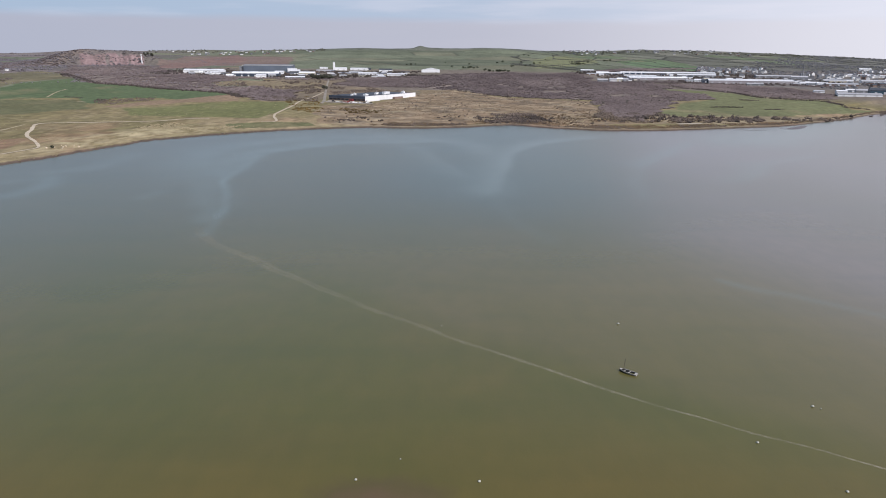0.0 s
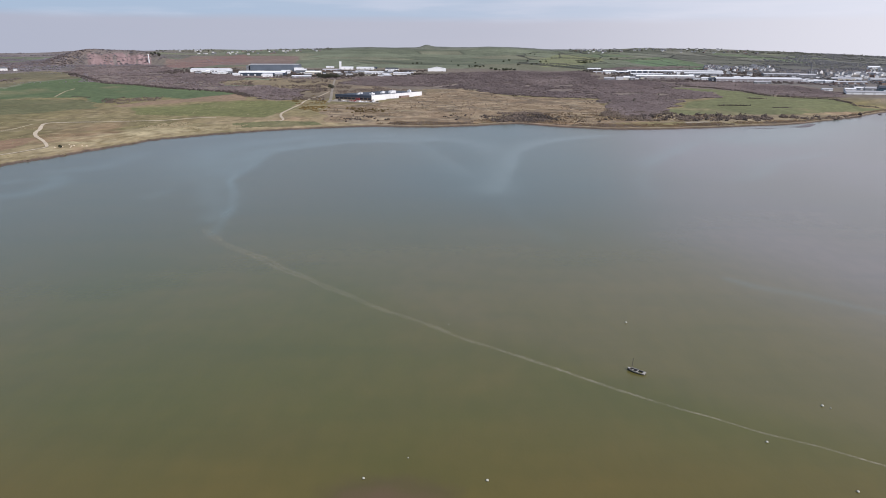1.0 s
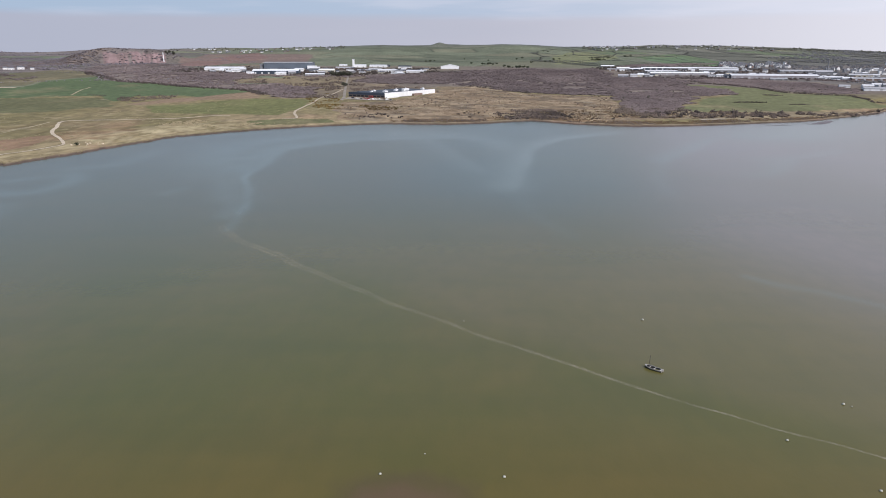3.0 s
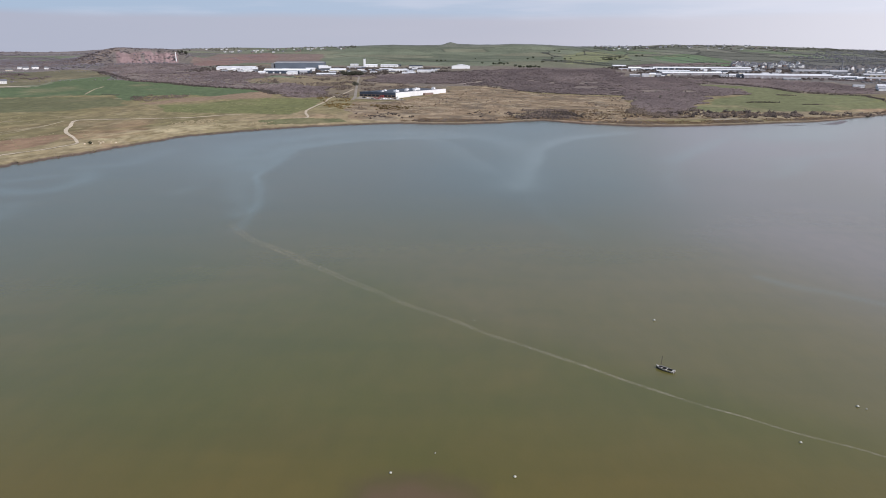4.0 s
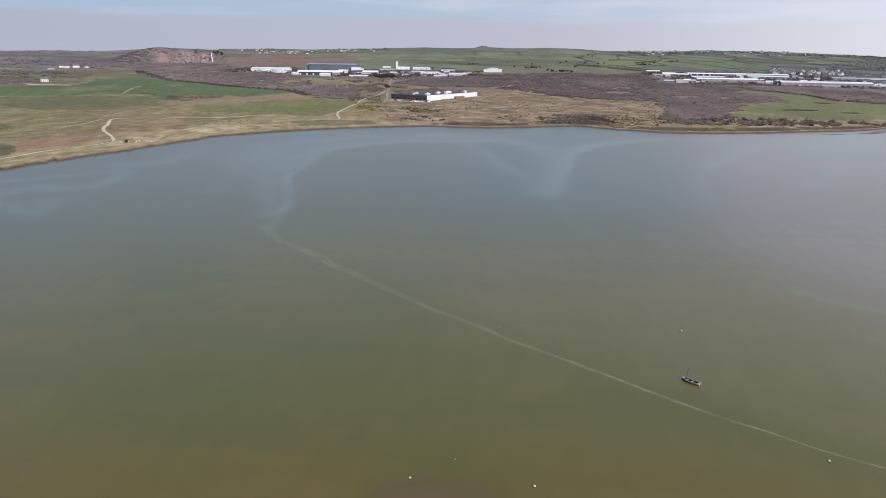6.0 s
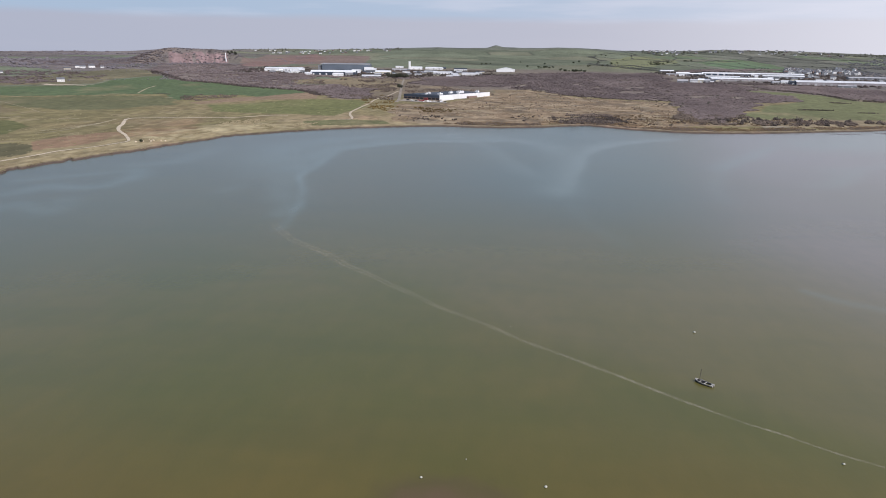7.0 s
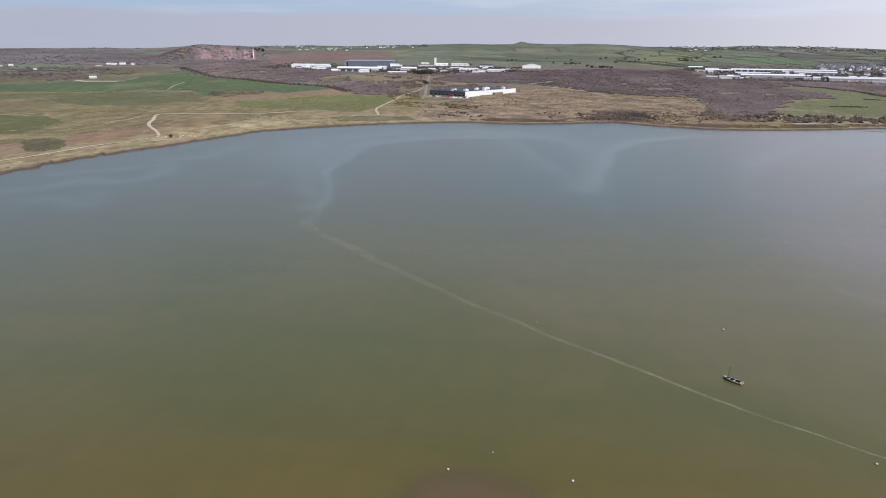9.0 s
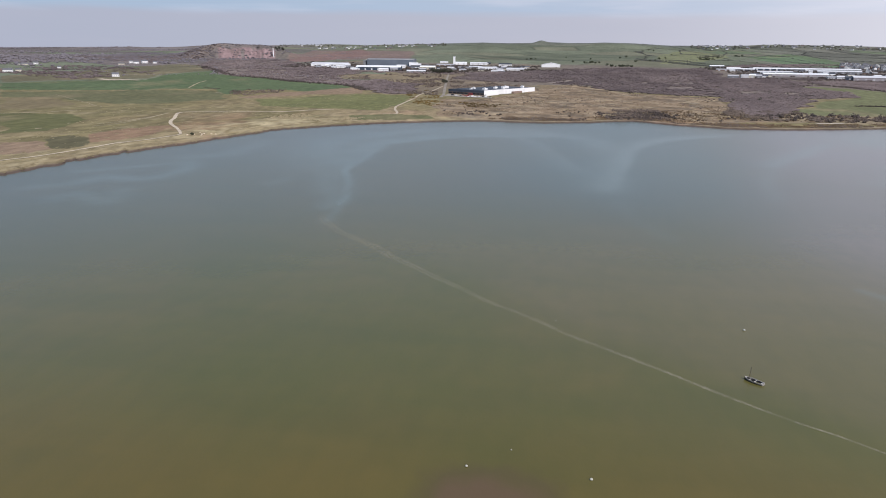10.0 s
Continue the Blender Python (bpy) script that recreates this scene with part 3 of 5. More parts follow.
    f = inside(wx, wy, HEATH)[:, None]
    c = np.where(f, np.array((0.292, 0.208, 0.127)) + (np.array((0.180, 0.135, 0.090)) - np.array((0.292, 0.208, 0.127))) * np.clip((n2 - 0.48) * 5, 0, 1) + np.array((0.13, 0.11, 0.075)) * np.clip((n5 - 0.52) * 6, 0, 1), c)
    for outline in SCRUBLAND:
        f = inside(wx, wy, outline)[:, None]
        c = np.where(f, np.array((0.30, 0.235, 0.145)) * (0.65 + 0.7 * n2), c)
    tx, ty = ragged_edge(x, y, 22)
    for outline in WOODS[:1] + WOODS[2:]:
        f = inside(tx, ty, outline)[:, None]
        c = np.where(f, np.array((0.235, 0.185, 0.155)) * (0.75 + 0.5 * n2) + np.array((0.05, 0.045, 0.02)) * np.clip((n3 - 0.55) * 4, 0, 1), c)
    # bare rock of the quarry
    worn = value_noise(az * 34, r * 0.12, 11, 66, 4)
    face = ((worn > 0.33) & (r > 2770) & (r < 2866 + 30 * (value_noise(az * 30, az * 0, 9, 67, 3) - 0.6)) & (az > -26.6) & (az < -22.4))[:, None]
    rock = np.array((0.325, 0.222, 0.212)) * (0.45 + 1.1 * value_noise(az * 75, r * 0.07, 12, 71, 4)[:, None])
    rock = np.where(value_noise(az * 40, r * 0.5, 14, 81, 3)[:, None] > 0.66, np.array((0.245, 0.175, 0.16)), rock)
    c = np.where(face, rock, c)
    # mud and the worn edge at the waterline
    mud = np.clip(1 - (d - 3) / 6, 0, 1)[:, None]
    c = c + (np.array((0.112, 0.080, 0.070)) - c) * mud * 0.92
    beach = (np.clip(1 - np.abs(d - 12) / 7, 0, 1) * np.clip((az + 8) / 4, 0, 1))[:, None]
    c = c + (np.array((0.34, 0.265, 0.19)) - c) * beach * 0.9
    return np.clip(c * 0.95, 0.01, 0.9)


def sheet(name, azs, rings, z, attributes, mat):
    """One sheet over rows of directions and rings, closed all round."""
    na, nr = len(azs), rings.shape[1]
    a = np.radians(azs)[:, None]
    co = np.stack([rings * np.sin(a), rings * np.cos(a), z], -1).reshape(-1, 3)
    i, j = np.meshgrid(np.arange(na), np.arange(nr - 1), indexing="ij")
    i2 = (i + 1) % na
    quads = np.stack([i * nr + j, i * nr + j + 1, i2 * nr + j + 1, i2 * nr + j], -1).reshape(-1, 4)[:, ::-1]
    me = bpy.data.meshes.new(name)
    me.vertices.add(len(co))
    me.vertices.foreach_set("co", co.ravel())
    me.loops.add(quads.size)
    me.loops.foreach_set("vertex_index", quads.ravel().astype(np.int32))
    me.polygons.add(len(quads))
    me.polygons.foreach_set("loop_start", np.arange(0, quads.size, 4, dtype=np.int32))
    me.polygons.foreach_set("use_smooth", np.ones(len(quads), bool))
    me.update(calc_edges=True)
    me.validate()
    for key, values in attributes.items():
        if values.ndim == 1:
            at = me.attributes.new(key, "FLOAT", "POINT")
            at.data.foreach_set("value", values.astype(np.float32))
        else:
            at = me.attributes.new(key, "FLOAT_COLOR", "POINT")
            at.data.foreach_set("color", np.c_[values, np.ones(len(values))].astype(np.float32).ravel())
    me.materials.append(mat)
    return new(name, me)


azs = np.r_[np.arange(-180, -54, 2.0), np.arange(-54, 42, 0.125), np.arange(42, 180, 2.0)]
shore_r = shore_at(azs)
grow = np.r_[np.linspace(-25, -2, 4), np.linspace(-1, 14, 16)]
steps = np.linspace(0, 1, 270)
rings = np.concatenate([shore_r[:, None] + grow[None, :], (shore_r[:, None] + 16) * (4880 / (shore_r[:, None] + 16)) ** steps[None, :]], 1)
A = np.repeat(azs[:, None], rings.shape[1], 1)
X, Y = rings * np.sin(np.radians(A)), rings * np.cos(np.radians(A))
D = rings - shore_r[:, None]
Z = land_height(X, Y, shore_r[:, None])
cover = land_cover(X.ravel(), Y.ravel(), D.ravel())
tagged(sheet("ground", azs, rings, Z, {"cover": cover}, GROUND), "coastal grassland, heath and farmland rising from a bay", "ground", kind="structure")

# smooth streaks on the water, their sky sheen coloured pale, as strokes with a width to each side and a strength, and
# the reddish sandbank under it
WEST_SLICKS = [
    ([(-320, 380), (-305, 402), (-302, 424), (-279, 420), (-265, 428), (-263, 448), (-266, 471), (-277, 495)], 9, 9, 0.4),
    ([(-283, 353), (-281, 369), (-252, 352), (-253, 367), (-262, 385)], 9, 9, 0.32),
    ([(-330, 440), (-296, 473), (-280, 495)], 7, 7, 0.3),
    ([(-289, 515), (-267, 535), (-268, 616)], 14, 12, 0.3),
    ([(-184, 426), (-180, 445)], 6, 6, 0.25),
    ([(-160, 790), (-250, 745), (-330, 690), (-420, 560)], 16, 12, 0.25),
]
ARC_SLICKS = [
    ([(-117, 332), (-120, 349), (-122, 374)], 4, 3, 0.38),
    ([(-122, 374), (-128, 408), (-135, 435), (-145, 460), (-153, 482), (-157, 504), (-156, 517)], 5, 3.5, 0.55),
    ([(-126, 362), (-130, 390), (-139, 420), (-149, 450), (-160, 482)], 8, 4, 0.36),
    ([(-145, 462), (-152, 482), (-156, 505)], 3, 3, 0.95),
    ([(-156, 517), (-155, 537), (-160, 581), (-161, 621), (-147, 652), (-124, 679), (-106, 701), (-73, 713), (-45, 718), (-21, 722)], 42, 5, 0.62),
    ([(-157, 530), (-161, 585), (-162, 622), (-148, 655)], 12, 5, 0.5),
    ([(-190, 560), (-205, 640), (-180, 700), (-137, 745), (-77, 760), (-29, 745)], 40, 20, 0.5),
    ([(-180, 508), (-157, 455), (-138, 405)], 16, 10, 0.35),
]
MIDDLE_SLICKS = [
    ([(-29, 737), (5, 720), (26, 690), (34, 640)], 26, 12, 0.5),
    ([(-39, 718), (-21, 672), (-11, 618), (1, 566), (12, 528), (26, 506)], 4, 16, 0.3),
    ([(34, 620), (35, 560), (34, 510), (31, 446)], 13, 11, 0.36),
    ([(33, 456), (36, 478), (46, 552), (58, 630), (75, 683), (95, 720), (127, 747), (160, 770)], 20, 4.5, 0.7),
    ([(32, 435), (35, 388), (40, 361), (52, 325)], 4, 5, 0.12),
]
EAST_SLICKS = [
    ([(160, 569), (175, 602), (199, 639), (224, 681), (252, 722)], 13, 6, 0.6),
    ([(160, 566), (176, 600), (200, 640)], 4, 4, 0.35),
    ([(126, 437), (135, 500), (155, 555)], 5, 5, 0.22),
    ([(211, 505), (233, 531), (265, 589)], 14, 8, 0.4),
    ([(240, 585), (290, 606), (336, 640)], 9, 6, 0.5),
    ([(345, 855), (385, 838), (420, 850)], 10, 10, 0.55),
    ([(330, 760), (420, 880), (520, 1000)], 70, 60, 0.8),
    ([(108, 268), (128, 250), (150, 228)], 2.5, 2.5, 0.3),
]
TRAIL = [(128, 114), (95, 135), (84, 143), (72, 150), (63, 157), (54, 163), (41, 173), (31, 182), (19, 192), (2, 206), (-10, 218), (-25, 231), (-36, 243), (-50, 257), (-60, 267),
         (-70, 277), (-80, 290), (-92, 302), (-105, 315), (-115, 329), (-121, 339), (-124, 348), (-123, 356)]
FRONT = [(192, 832), (143, 554), (109, 339), (125, 266), (146, 220), (200, 150)]


def eased(v, lo, hi):
    v = np.clip((v - lo) / (hi - lo), 0, 1)
    return v * v * (3 - 2 * v)


def beside(x, y, line):
    """Distance from a line, positive on its left hand."""
    best, sign = np.full(x.shape, 1e9), np.ones(x.shape)
    for (x0, y0), (x1, y1) in zip(line, line[1:]):
        t = np.clip(((x - x0) * (x1 - x0) + (y - y0) * (y1 - y0)) / ((x1 - x0) ** 2 + (y1 - y0) ** 2), 0, 1)
        d = np.hypot(x - x0 - t * (x1 - x0), y - y0 - t * (y1 - y0))
        sign = np.where(d < best, np.where((x1 - x0) * (y - y0) - (y1 - y0) * (x - x0) > 0, 1.0, -1.0), sign)
        best = np.minimum(best, d)
    return best * sign


def stroke(x, y, line, left, right=None):
    """Strength of a stroke along a line, with its own softness on each side."""
    best, hand = np.full(x.shape, 1e9), np.full(x.shape, left, float)
    for (x0, y0), (x1, y1) in zip(line, line[1:]):
        t = np.clip(((x - x0) * (x1 - x0) + (y - y0) * (y1 - y0)) / ((x1 - x0) ** 2 + (y1 - y0) ** 2), 0, 1)
        d = np.hypot(x - x0 - t * (x1 - x0), y - y0 - t * (y1 - y0))
        side = (x1 - x0) * (y - y0) - (y1 - y0) * (x - x0)
        hand = np.where(d < best, np.where(side > 0, left, right or left), hand)
        best = np.minimum(best, d)
    return np.exp(-(best / hand) ** 2)


w_azs = np.r_[np.arange(-180, -54, 3.0), np.arange(-54, 42, 0.2), np.arange(42, 180, 3.0)]
w_reach = shore_at(w_azs) + 20
w_rings = np.concatenate([np.full((len(w_azs), 1), 0.01), 40 * (w_reach[:, None] / 40) ** np.linspace(0, 1, 260)[None, :]], 1)
WA = np.repeat(w_azs[:, None], w_rings.shape[1], 1)
wx, wy = (w_rings * np.sin(np.radians(WA))).ravel(), (w_rings * np.cos(np.radians(WA))).ravel()
warp_x, warp_y = wx + 7 * (value_noise(wx, wy, 22, 11) - 0.5), wy + 14 * (value_noise(wx, wy, 50, 12) - 0.5)
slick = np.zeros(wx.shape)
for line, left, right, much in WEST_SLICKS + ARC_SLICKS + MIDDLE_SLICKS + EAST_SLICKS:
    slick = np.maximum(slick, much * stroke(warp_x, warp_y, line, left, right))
sx, sy = wx + 9 * (value_noise(wx, wy, 9, 13) - 0.5), wy + 9 * (value_noise(wx, wy, 8, 14) - 0.5)
shoal = np.clip(1.35 - (np.abs((sx + 12) / 13.5) ** 3 + np.abs((sy - 110) / 15) ** 3) ** (1 / 3), 0, 0.6) / 0.6
reach = np.hypot(warp_x, warp_y)
off_wake = -beside(warp_x, warp_y, TRAIL)
water_tones = {"slick": slick, "shoal": shoal,
        "brown": eased(off_wake, -3, 22) * eased(-reach, -420, -250) * eased(warp_x, -110, 0),
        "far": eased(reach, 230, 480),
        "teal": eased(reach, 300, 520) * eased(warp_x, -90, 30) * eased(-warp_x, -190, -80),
        "shallow": 0.85 * eased(-wy, -165, -115),
        "east": eased(beside(warp_x, warp_y, FRONT), -45, 60)}
tagged(sheet("water", w_azs, w_rings, np.zeros_like(w_rings), water_tones, WATER),
               "calm turbid brown-green estuary water with sky sheen coloured into its paler smooth streaks", "water", kind="structure")


def ribbon(name, line, widths, lift, mat, on_land=True, froth=None, step=4.0, wander=0.0):
    """A strip along a smooth line through the given plan places."""
    pts = [np.array(p, float) for p in line]
    pts = [2 * pts[0] - pts[1]] + pts + [2 * pts[-1] - pts[-2]]
    path, wide = [], []
    for i in range(1, len(pts) - 2):
        n = max(2, int(np.linalg.norm(pts[i + 1] - pts[i]) / step))
        for k in range(n):
            t = k / n
            a, b, c, d = pts[i - 1:i + 3]
            path.append(0.5 * (2 * b + (c - a) * t + (2 * a - 5 * b + 4 * c - d) * t * t + (3 * b - a - 3 * c + d) * t ** 3))
            s = (i - 1 + t) / (len(line) - 1)
            wide.append(np.interp(s, np.linspace(0, 1, len(widths)), widths))
    path = np.array(path)
    if wander:
        s = np.arange(len(path)) * step
        path[:, 0] += wander * (value_noise(s, s * 0, 30, 33) - 0.5)
        path[:, 1] += wander * (value_noise(s, s * 0 + 7, 30, 34) - 0.5)
    way = np.gradient(path, axis=0)
    way /= np.linalg.norm(way, axis=1)[:, None]
    side = np.c_[way[:, 1], -way[:, 0]]
    cols = np.linspace(-1, 1, 13 if froth else 6)
    rough = value_noise(np.arange(len(path)) * step, np.zeros(len(path)), 9, 3)
    verts, fr = [], []
    for u in cols:
        p = path + side * (np.array(wide) * 0.5 * (0.75 + 0.5 * rough))[:, None] * u
        z = height(p[:, 0], p[:, 1]) + lift if on_land else np.full(len(p), lift)
        verts.append(np.c_[p, z])
        fr.append(np.full(len(p), 1 - u * u) if froth is None else froth(u, np.linspace(0, 1, len(p))))
    n = len(path)
    co = np.concatenate(verts)
    faces = [(j * n + i, (j + 1) * n + i, (j + 1) * n + i + 1, j * n + i + 1) for j in range(len(cols) - 1) for i in range(n - 1)]
    me = bpy.data.meshes.new(name)
    me.from_pydata(co.tolist(), [], [f[::-1] for f in faces])
    at = me.attributes.new("froth", "FLOAT", "POINT")
    at.data.foreach_set("value", np.concatenate(fr).astype(np.float32))
    me.materials.append(mat)
    return new(name, me)


def froth_line(u, s):
    """Froth across the wake: one thin line where it is fresh, two where it has spread, fading at its far end."""
    apart = np.interp(s, (0, 0.42, 0.62, 1), (0, 0.12, 0.36, 0.36))
    core = np.interp(s, (0, 0.4, 0.65, 1), (0.34, 0.36, 0.26, 0.26))
    lines = np.exp(-((u - apart) / core) ** 2) + np.exp(-((u + apart) / core) ** 2)
    return np.clip(lines, 0, 1) * np.interp(s, (0, 0.3, 0.42, 0.55, 0.72, 0.86, 0.96, 1), (0.48, 0.34, 0.19, 0.18, 0.28, 0.22, 0.12, 0.0))


tagged(ribbon("wake", TRAIL, (1.5, 1.7, 2.7, 3.8, 5.0, 7, 7.5, 6), 0.02, FROTH, False, froth_line, 1.0, 2.2),
       "thin broken line of froth left across the water", "wake", kind="stuff")
tagged(ribbon("track", [(-371, 595), (-365, 612), (-364, 632), (-372, 648), (-392, 678), (-418, 712), (-437, 745), (-448, 772), (-461, 798), (-472, 826), (-462, 840),
                        (-409, 858), (-360, 879), (-330, 914), (-300, 925)], (1.6, 2.2, 3.4, 4, 3.8, 4.4, 5.0, 4.4), 0.3, DIRT), "pale winding dirt track through rough grass", "track", kind="structure")
tagged(ribbon("track", [(-410, 440), (-404, 455), (-395, 482), (-387, 524), (-383, 559), (-371, 590), (-364, 624)], (3.2, 3.0, 2.6), 0.25, DIRT),
       "pale worn path along the shore", "path", kind="structure")
tagged(ribbon("track", [(-229, 890), (-213, 900), (-231, 967), (-239, 1028), (-243, 1143), (-250, 1248), (-245, 1326), (-247, 1463)], (2.6, 3.4, 3.2, 3, 3), 0.2, DIRT),
       "pale dirt track leading inland beside the factory", "track", kind="structure")
tagged(ribbon("road", [(-206, 1195), (-212, 1260), (-238, 1432), (-276, 1689), (-310, 1937)], (6.5, 5, 4.5, 4.5), 0.25, TARMAC),
       "grey tarmac access road to the factory", "road", kind="structure")
FOOTPATHS = [
    ([(-212, 1099), (-182, 1066), (-150, 1083), (-115, 1073), (-80, 1056), (-47, 1068)], 4),
    ([(-669, 763), (-637, 780), (-622, 800), (-606, 827)], 5),
    ([(-549, 812), (-524, 820)], 5),
    ([(-482, 672), (-475, 694), (-474, 735), (-481, 799)], 3),
    ([(-524, 642), (-515, 649)], 7),
    ([(-524, 691), (-519, 692)], 6),
    ([(-690, 1253), (-742, 1389), (-759, 1454)], 3.5),
    ([(-596, 1172), (-588, 1186)], 9),
    ([(-493, 695), (-480, 738), (-482, 823)], 3.0),
    ([(-801, 1037), (-724, 973), (-642, 901), (-610, 873)], 1.6),
]
for line, wide in FOOTPATHS:
    tagged(ribbon("path", line, (wide, wide * 0.7, wide), 0.2, DRYGRASS, wander=6), "faint trodden line of dry grass across pasture", "path", kind="structure")
tagged(ribbon("sand_bar", [(296, 914), (305, 919), (315, 920), (326, 923), (334, 925)], (6, 9, 9, 8, 5), 0.25, SAND), "pale strip of sand above the beach", "sand", kind="structure")
for line, wide in (([(356, 880), (374, 874), (400, 878)], 7), ([(419, 896), (431, 893), (448, 910), (472, 938)], 15)):
    tagged(ribbon("mud_bank", line, (wide * 0.4, wide, wide * 0.4), 0.06, MUD, False, wander=5), "dark wet mud bank at the waterline", "mud", kind="structure")


# ---- builders ----
def part(name, bm, mat, parent=None, label=""):
    me = bpy.data.meshes.new(name)
    bm.normal_update()
    bm.to_mesh(me)
    bm.free()
    me.materials.append(mat)
    ob = new(name, me)
    if parent is not None:
        ob.parent = parent
    if label:
        ob["label"] = label
    return ob


def thing(name, m, label, category, group="", kind=""):
    ob = new(name)
    ob.empty_display_size = 0.3
    ob.matrix_basis = m
    return tagged(ob, label, category, group, kind)


def box(bm, x0, x1, y0, y1, z0, z1, bevel=0.0):
    r = bmesh.ops.create_cube(bm, size=1, matrix=Matrix.Translation(((x0 + x1) / 2, (y0 + y1) / 2, (z0 + z1) / 2)) @ Matrix.Diagonal((x1 - x0, y1 - y0, z1 - z0, 1)))
    if bevel:
        es = {e for v in r["verts"] for e in v.link_edges}
        bmesh.ops.bevel(bm, geom=list(es), offset=bevel, segments=2, affect="EDGES")
    return bm


def boxed(*dims, bevel=0.0):
    return box(bmesh.new(), *dims, bevel=bevel)


def tube(bm, p, q, r0, r1, n=8):
    p, q = Vector(p), Vector(q)
    m = Matrix.Translation((p + q) / 2) @ (q - p).to_track_quat("Z", "Y").to_matrix().to_4x4()
    bmesh.ops.create_cone(bm, cap_ends=True, segments=n, radius1=r0, radius2=r1, depth=(q - p).length, matrix=m)
    return bm


def turned(profile, n=16):
    """A turned body from rows of radius and height."""
    bm = bmesh.new()
    rows = []
    for r, z in profile:
        rows.append([bm.verts.new((r * math.cos(2 * math.pi * i / n), r * math.sin(2 * math.pi * i / n), z)) for i in range(n)])
    for a, b in zip(rows, rows[1:]):
        for i in range(n):
            bm.faces.new((a[i], a[(i + 1) % n], b[(i + 1) % n], b[i]))
    bm.faces.new(rows[0][::-1])
    bm.faces.new(rows[-1])
    for f in bm.faces:
        f.smooth = True
    return bm


def prism(outline, y0, y1):
    """An outline in x and z, drawn out along y."""
    bm = bmesh.new()
    a = [bm.verts.new((x, y0, z)) for x, z in outline]
    b = [bm.verts.new((x, y1, z)) for x, z in outline]
    bm.faces.new(a)
    bm.faces.new(b[::-1])
    for i in range(len(a)):
        j = (i + 1) % len(a)
        bm.faces.new((a[j], a[i], b[i], b[j]))
    return bm


def ground_z(x, y):
    return float(height(np.array([x]), np.array([y]))[0])


# ---- growth ----
def twig_tree(rng, shards, spread, trunk=True, leaf=0.2):
    """One small plant of unit height: a stem and a loose crown of bent shards. Returns corners and triangles."""
    v, f = [], []
    if trunk:
        base = len(v)
        for z, r in ((-0.05, 0.025), (0.6, 0.010)):
            for k in range(3):
                v.append((r * math.cos(k * 2.1), r * math.sin(k * 2.1), z))
        for k in range(3):
            a, b = base + k, base + (k + 1) % 3
            f += [(a, b, b + 3), (a, b + 3, a + 3)]
    for _ in range(shards):
        u = rng.normal(size=3)
        u /= np.linalg.norm(u)
        rad = rng.uniform(0.45, 1.0)
        c = np.array((u[0] * spread * rad, u[1] * spread * rad, 0.57 + u[2] * 0.42 * rad))
        a, b = rng.normal(size=3), rng.normal(size=3)
        a /= np.linalg.norm(a)
        b -= a * (a @ b)
        b /= np.linalg.norm(b)
        s = leaf * rng.uniform(0.6, 1.3)
        n = len(v)
        lift = np.cross(a, b) * s * 0.35
        v += [tuple(c - a * s), tuple(c + b * s * 0.7 + lift), tuple(c + a * s), tuple(c - b * s * 0.7 + lift)]
        f += [(n, n + 1, n + 2), (n, n + 2, n + 3)]
    return np.array(v, float), np.array(f, int)


def lumpy(rng, at, size, flat=0.8):
    """One clump of twigs: a ragged twelve-cornered lump. Returns corners and triangles."""
    g = (1 + 5 ** 0.5) / 2
    v = np.array([(-1, g, 0), (1, g, 0), (-1, -g, 0), (1, -g, 0), (0, -1, g), (0, 1, g), (0, -1, -g), (0, 1, -g), (g, 0, -1), (g, 0, 1), (-g, 0, -1), (-g, 0, 1)]) / 1.9
    f = [(0, 11, 5), (0, 5, 1), (0, 1, 7), (0, 7, 10), (0, 10, 11), (1, 5, 9), (5, 11, 4), (11, 10, 2), (10, 7, 6), (7, 1, 8),
         (3, 9, 4), (3, 4, 2), (3, 2, 6), (3, 6, 8), (3, 8, 9), (4, 9, 5), (2, 4, 11), (6, 2, 10), (8, 6, 7), (9, 8, 1)]
    v = v * rng.uniform(0.72, 1.25, (12, 1)) * size * np.array((1, 1, flat)) + np.array(at)
    return v, np.array(f, int)


def clump_tree(rng, clumps, spread, size, shards, leaf):
    """A plant of unit height whose crown is some overlapping clumps with loose twigs round them."""
    V, F = twig_tree(rng, shards, spread, False, leaf)
    V, F = [V], [F]
    for k in range(clumps):
        a, far = rng.uniform(0, 6.28), spread * rng.uniform(0.1, 0.75)
        v, f = lumpy(rng, (far * math.cos(a), far * math.sin(a), rng.uniform(0.0, 0.34)), size * rng.uniform(0.75, 1.2), 1.2)
        F.append(f + sum(len(q) for q in V))
        V.append(v)
    return np.concatenate(V), np.concatenate(F)


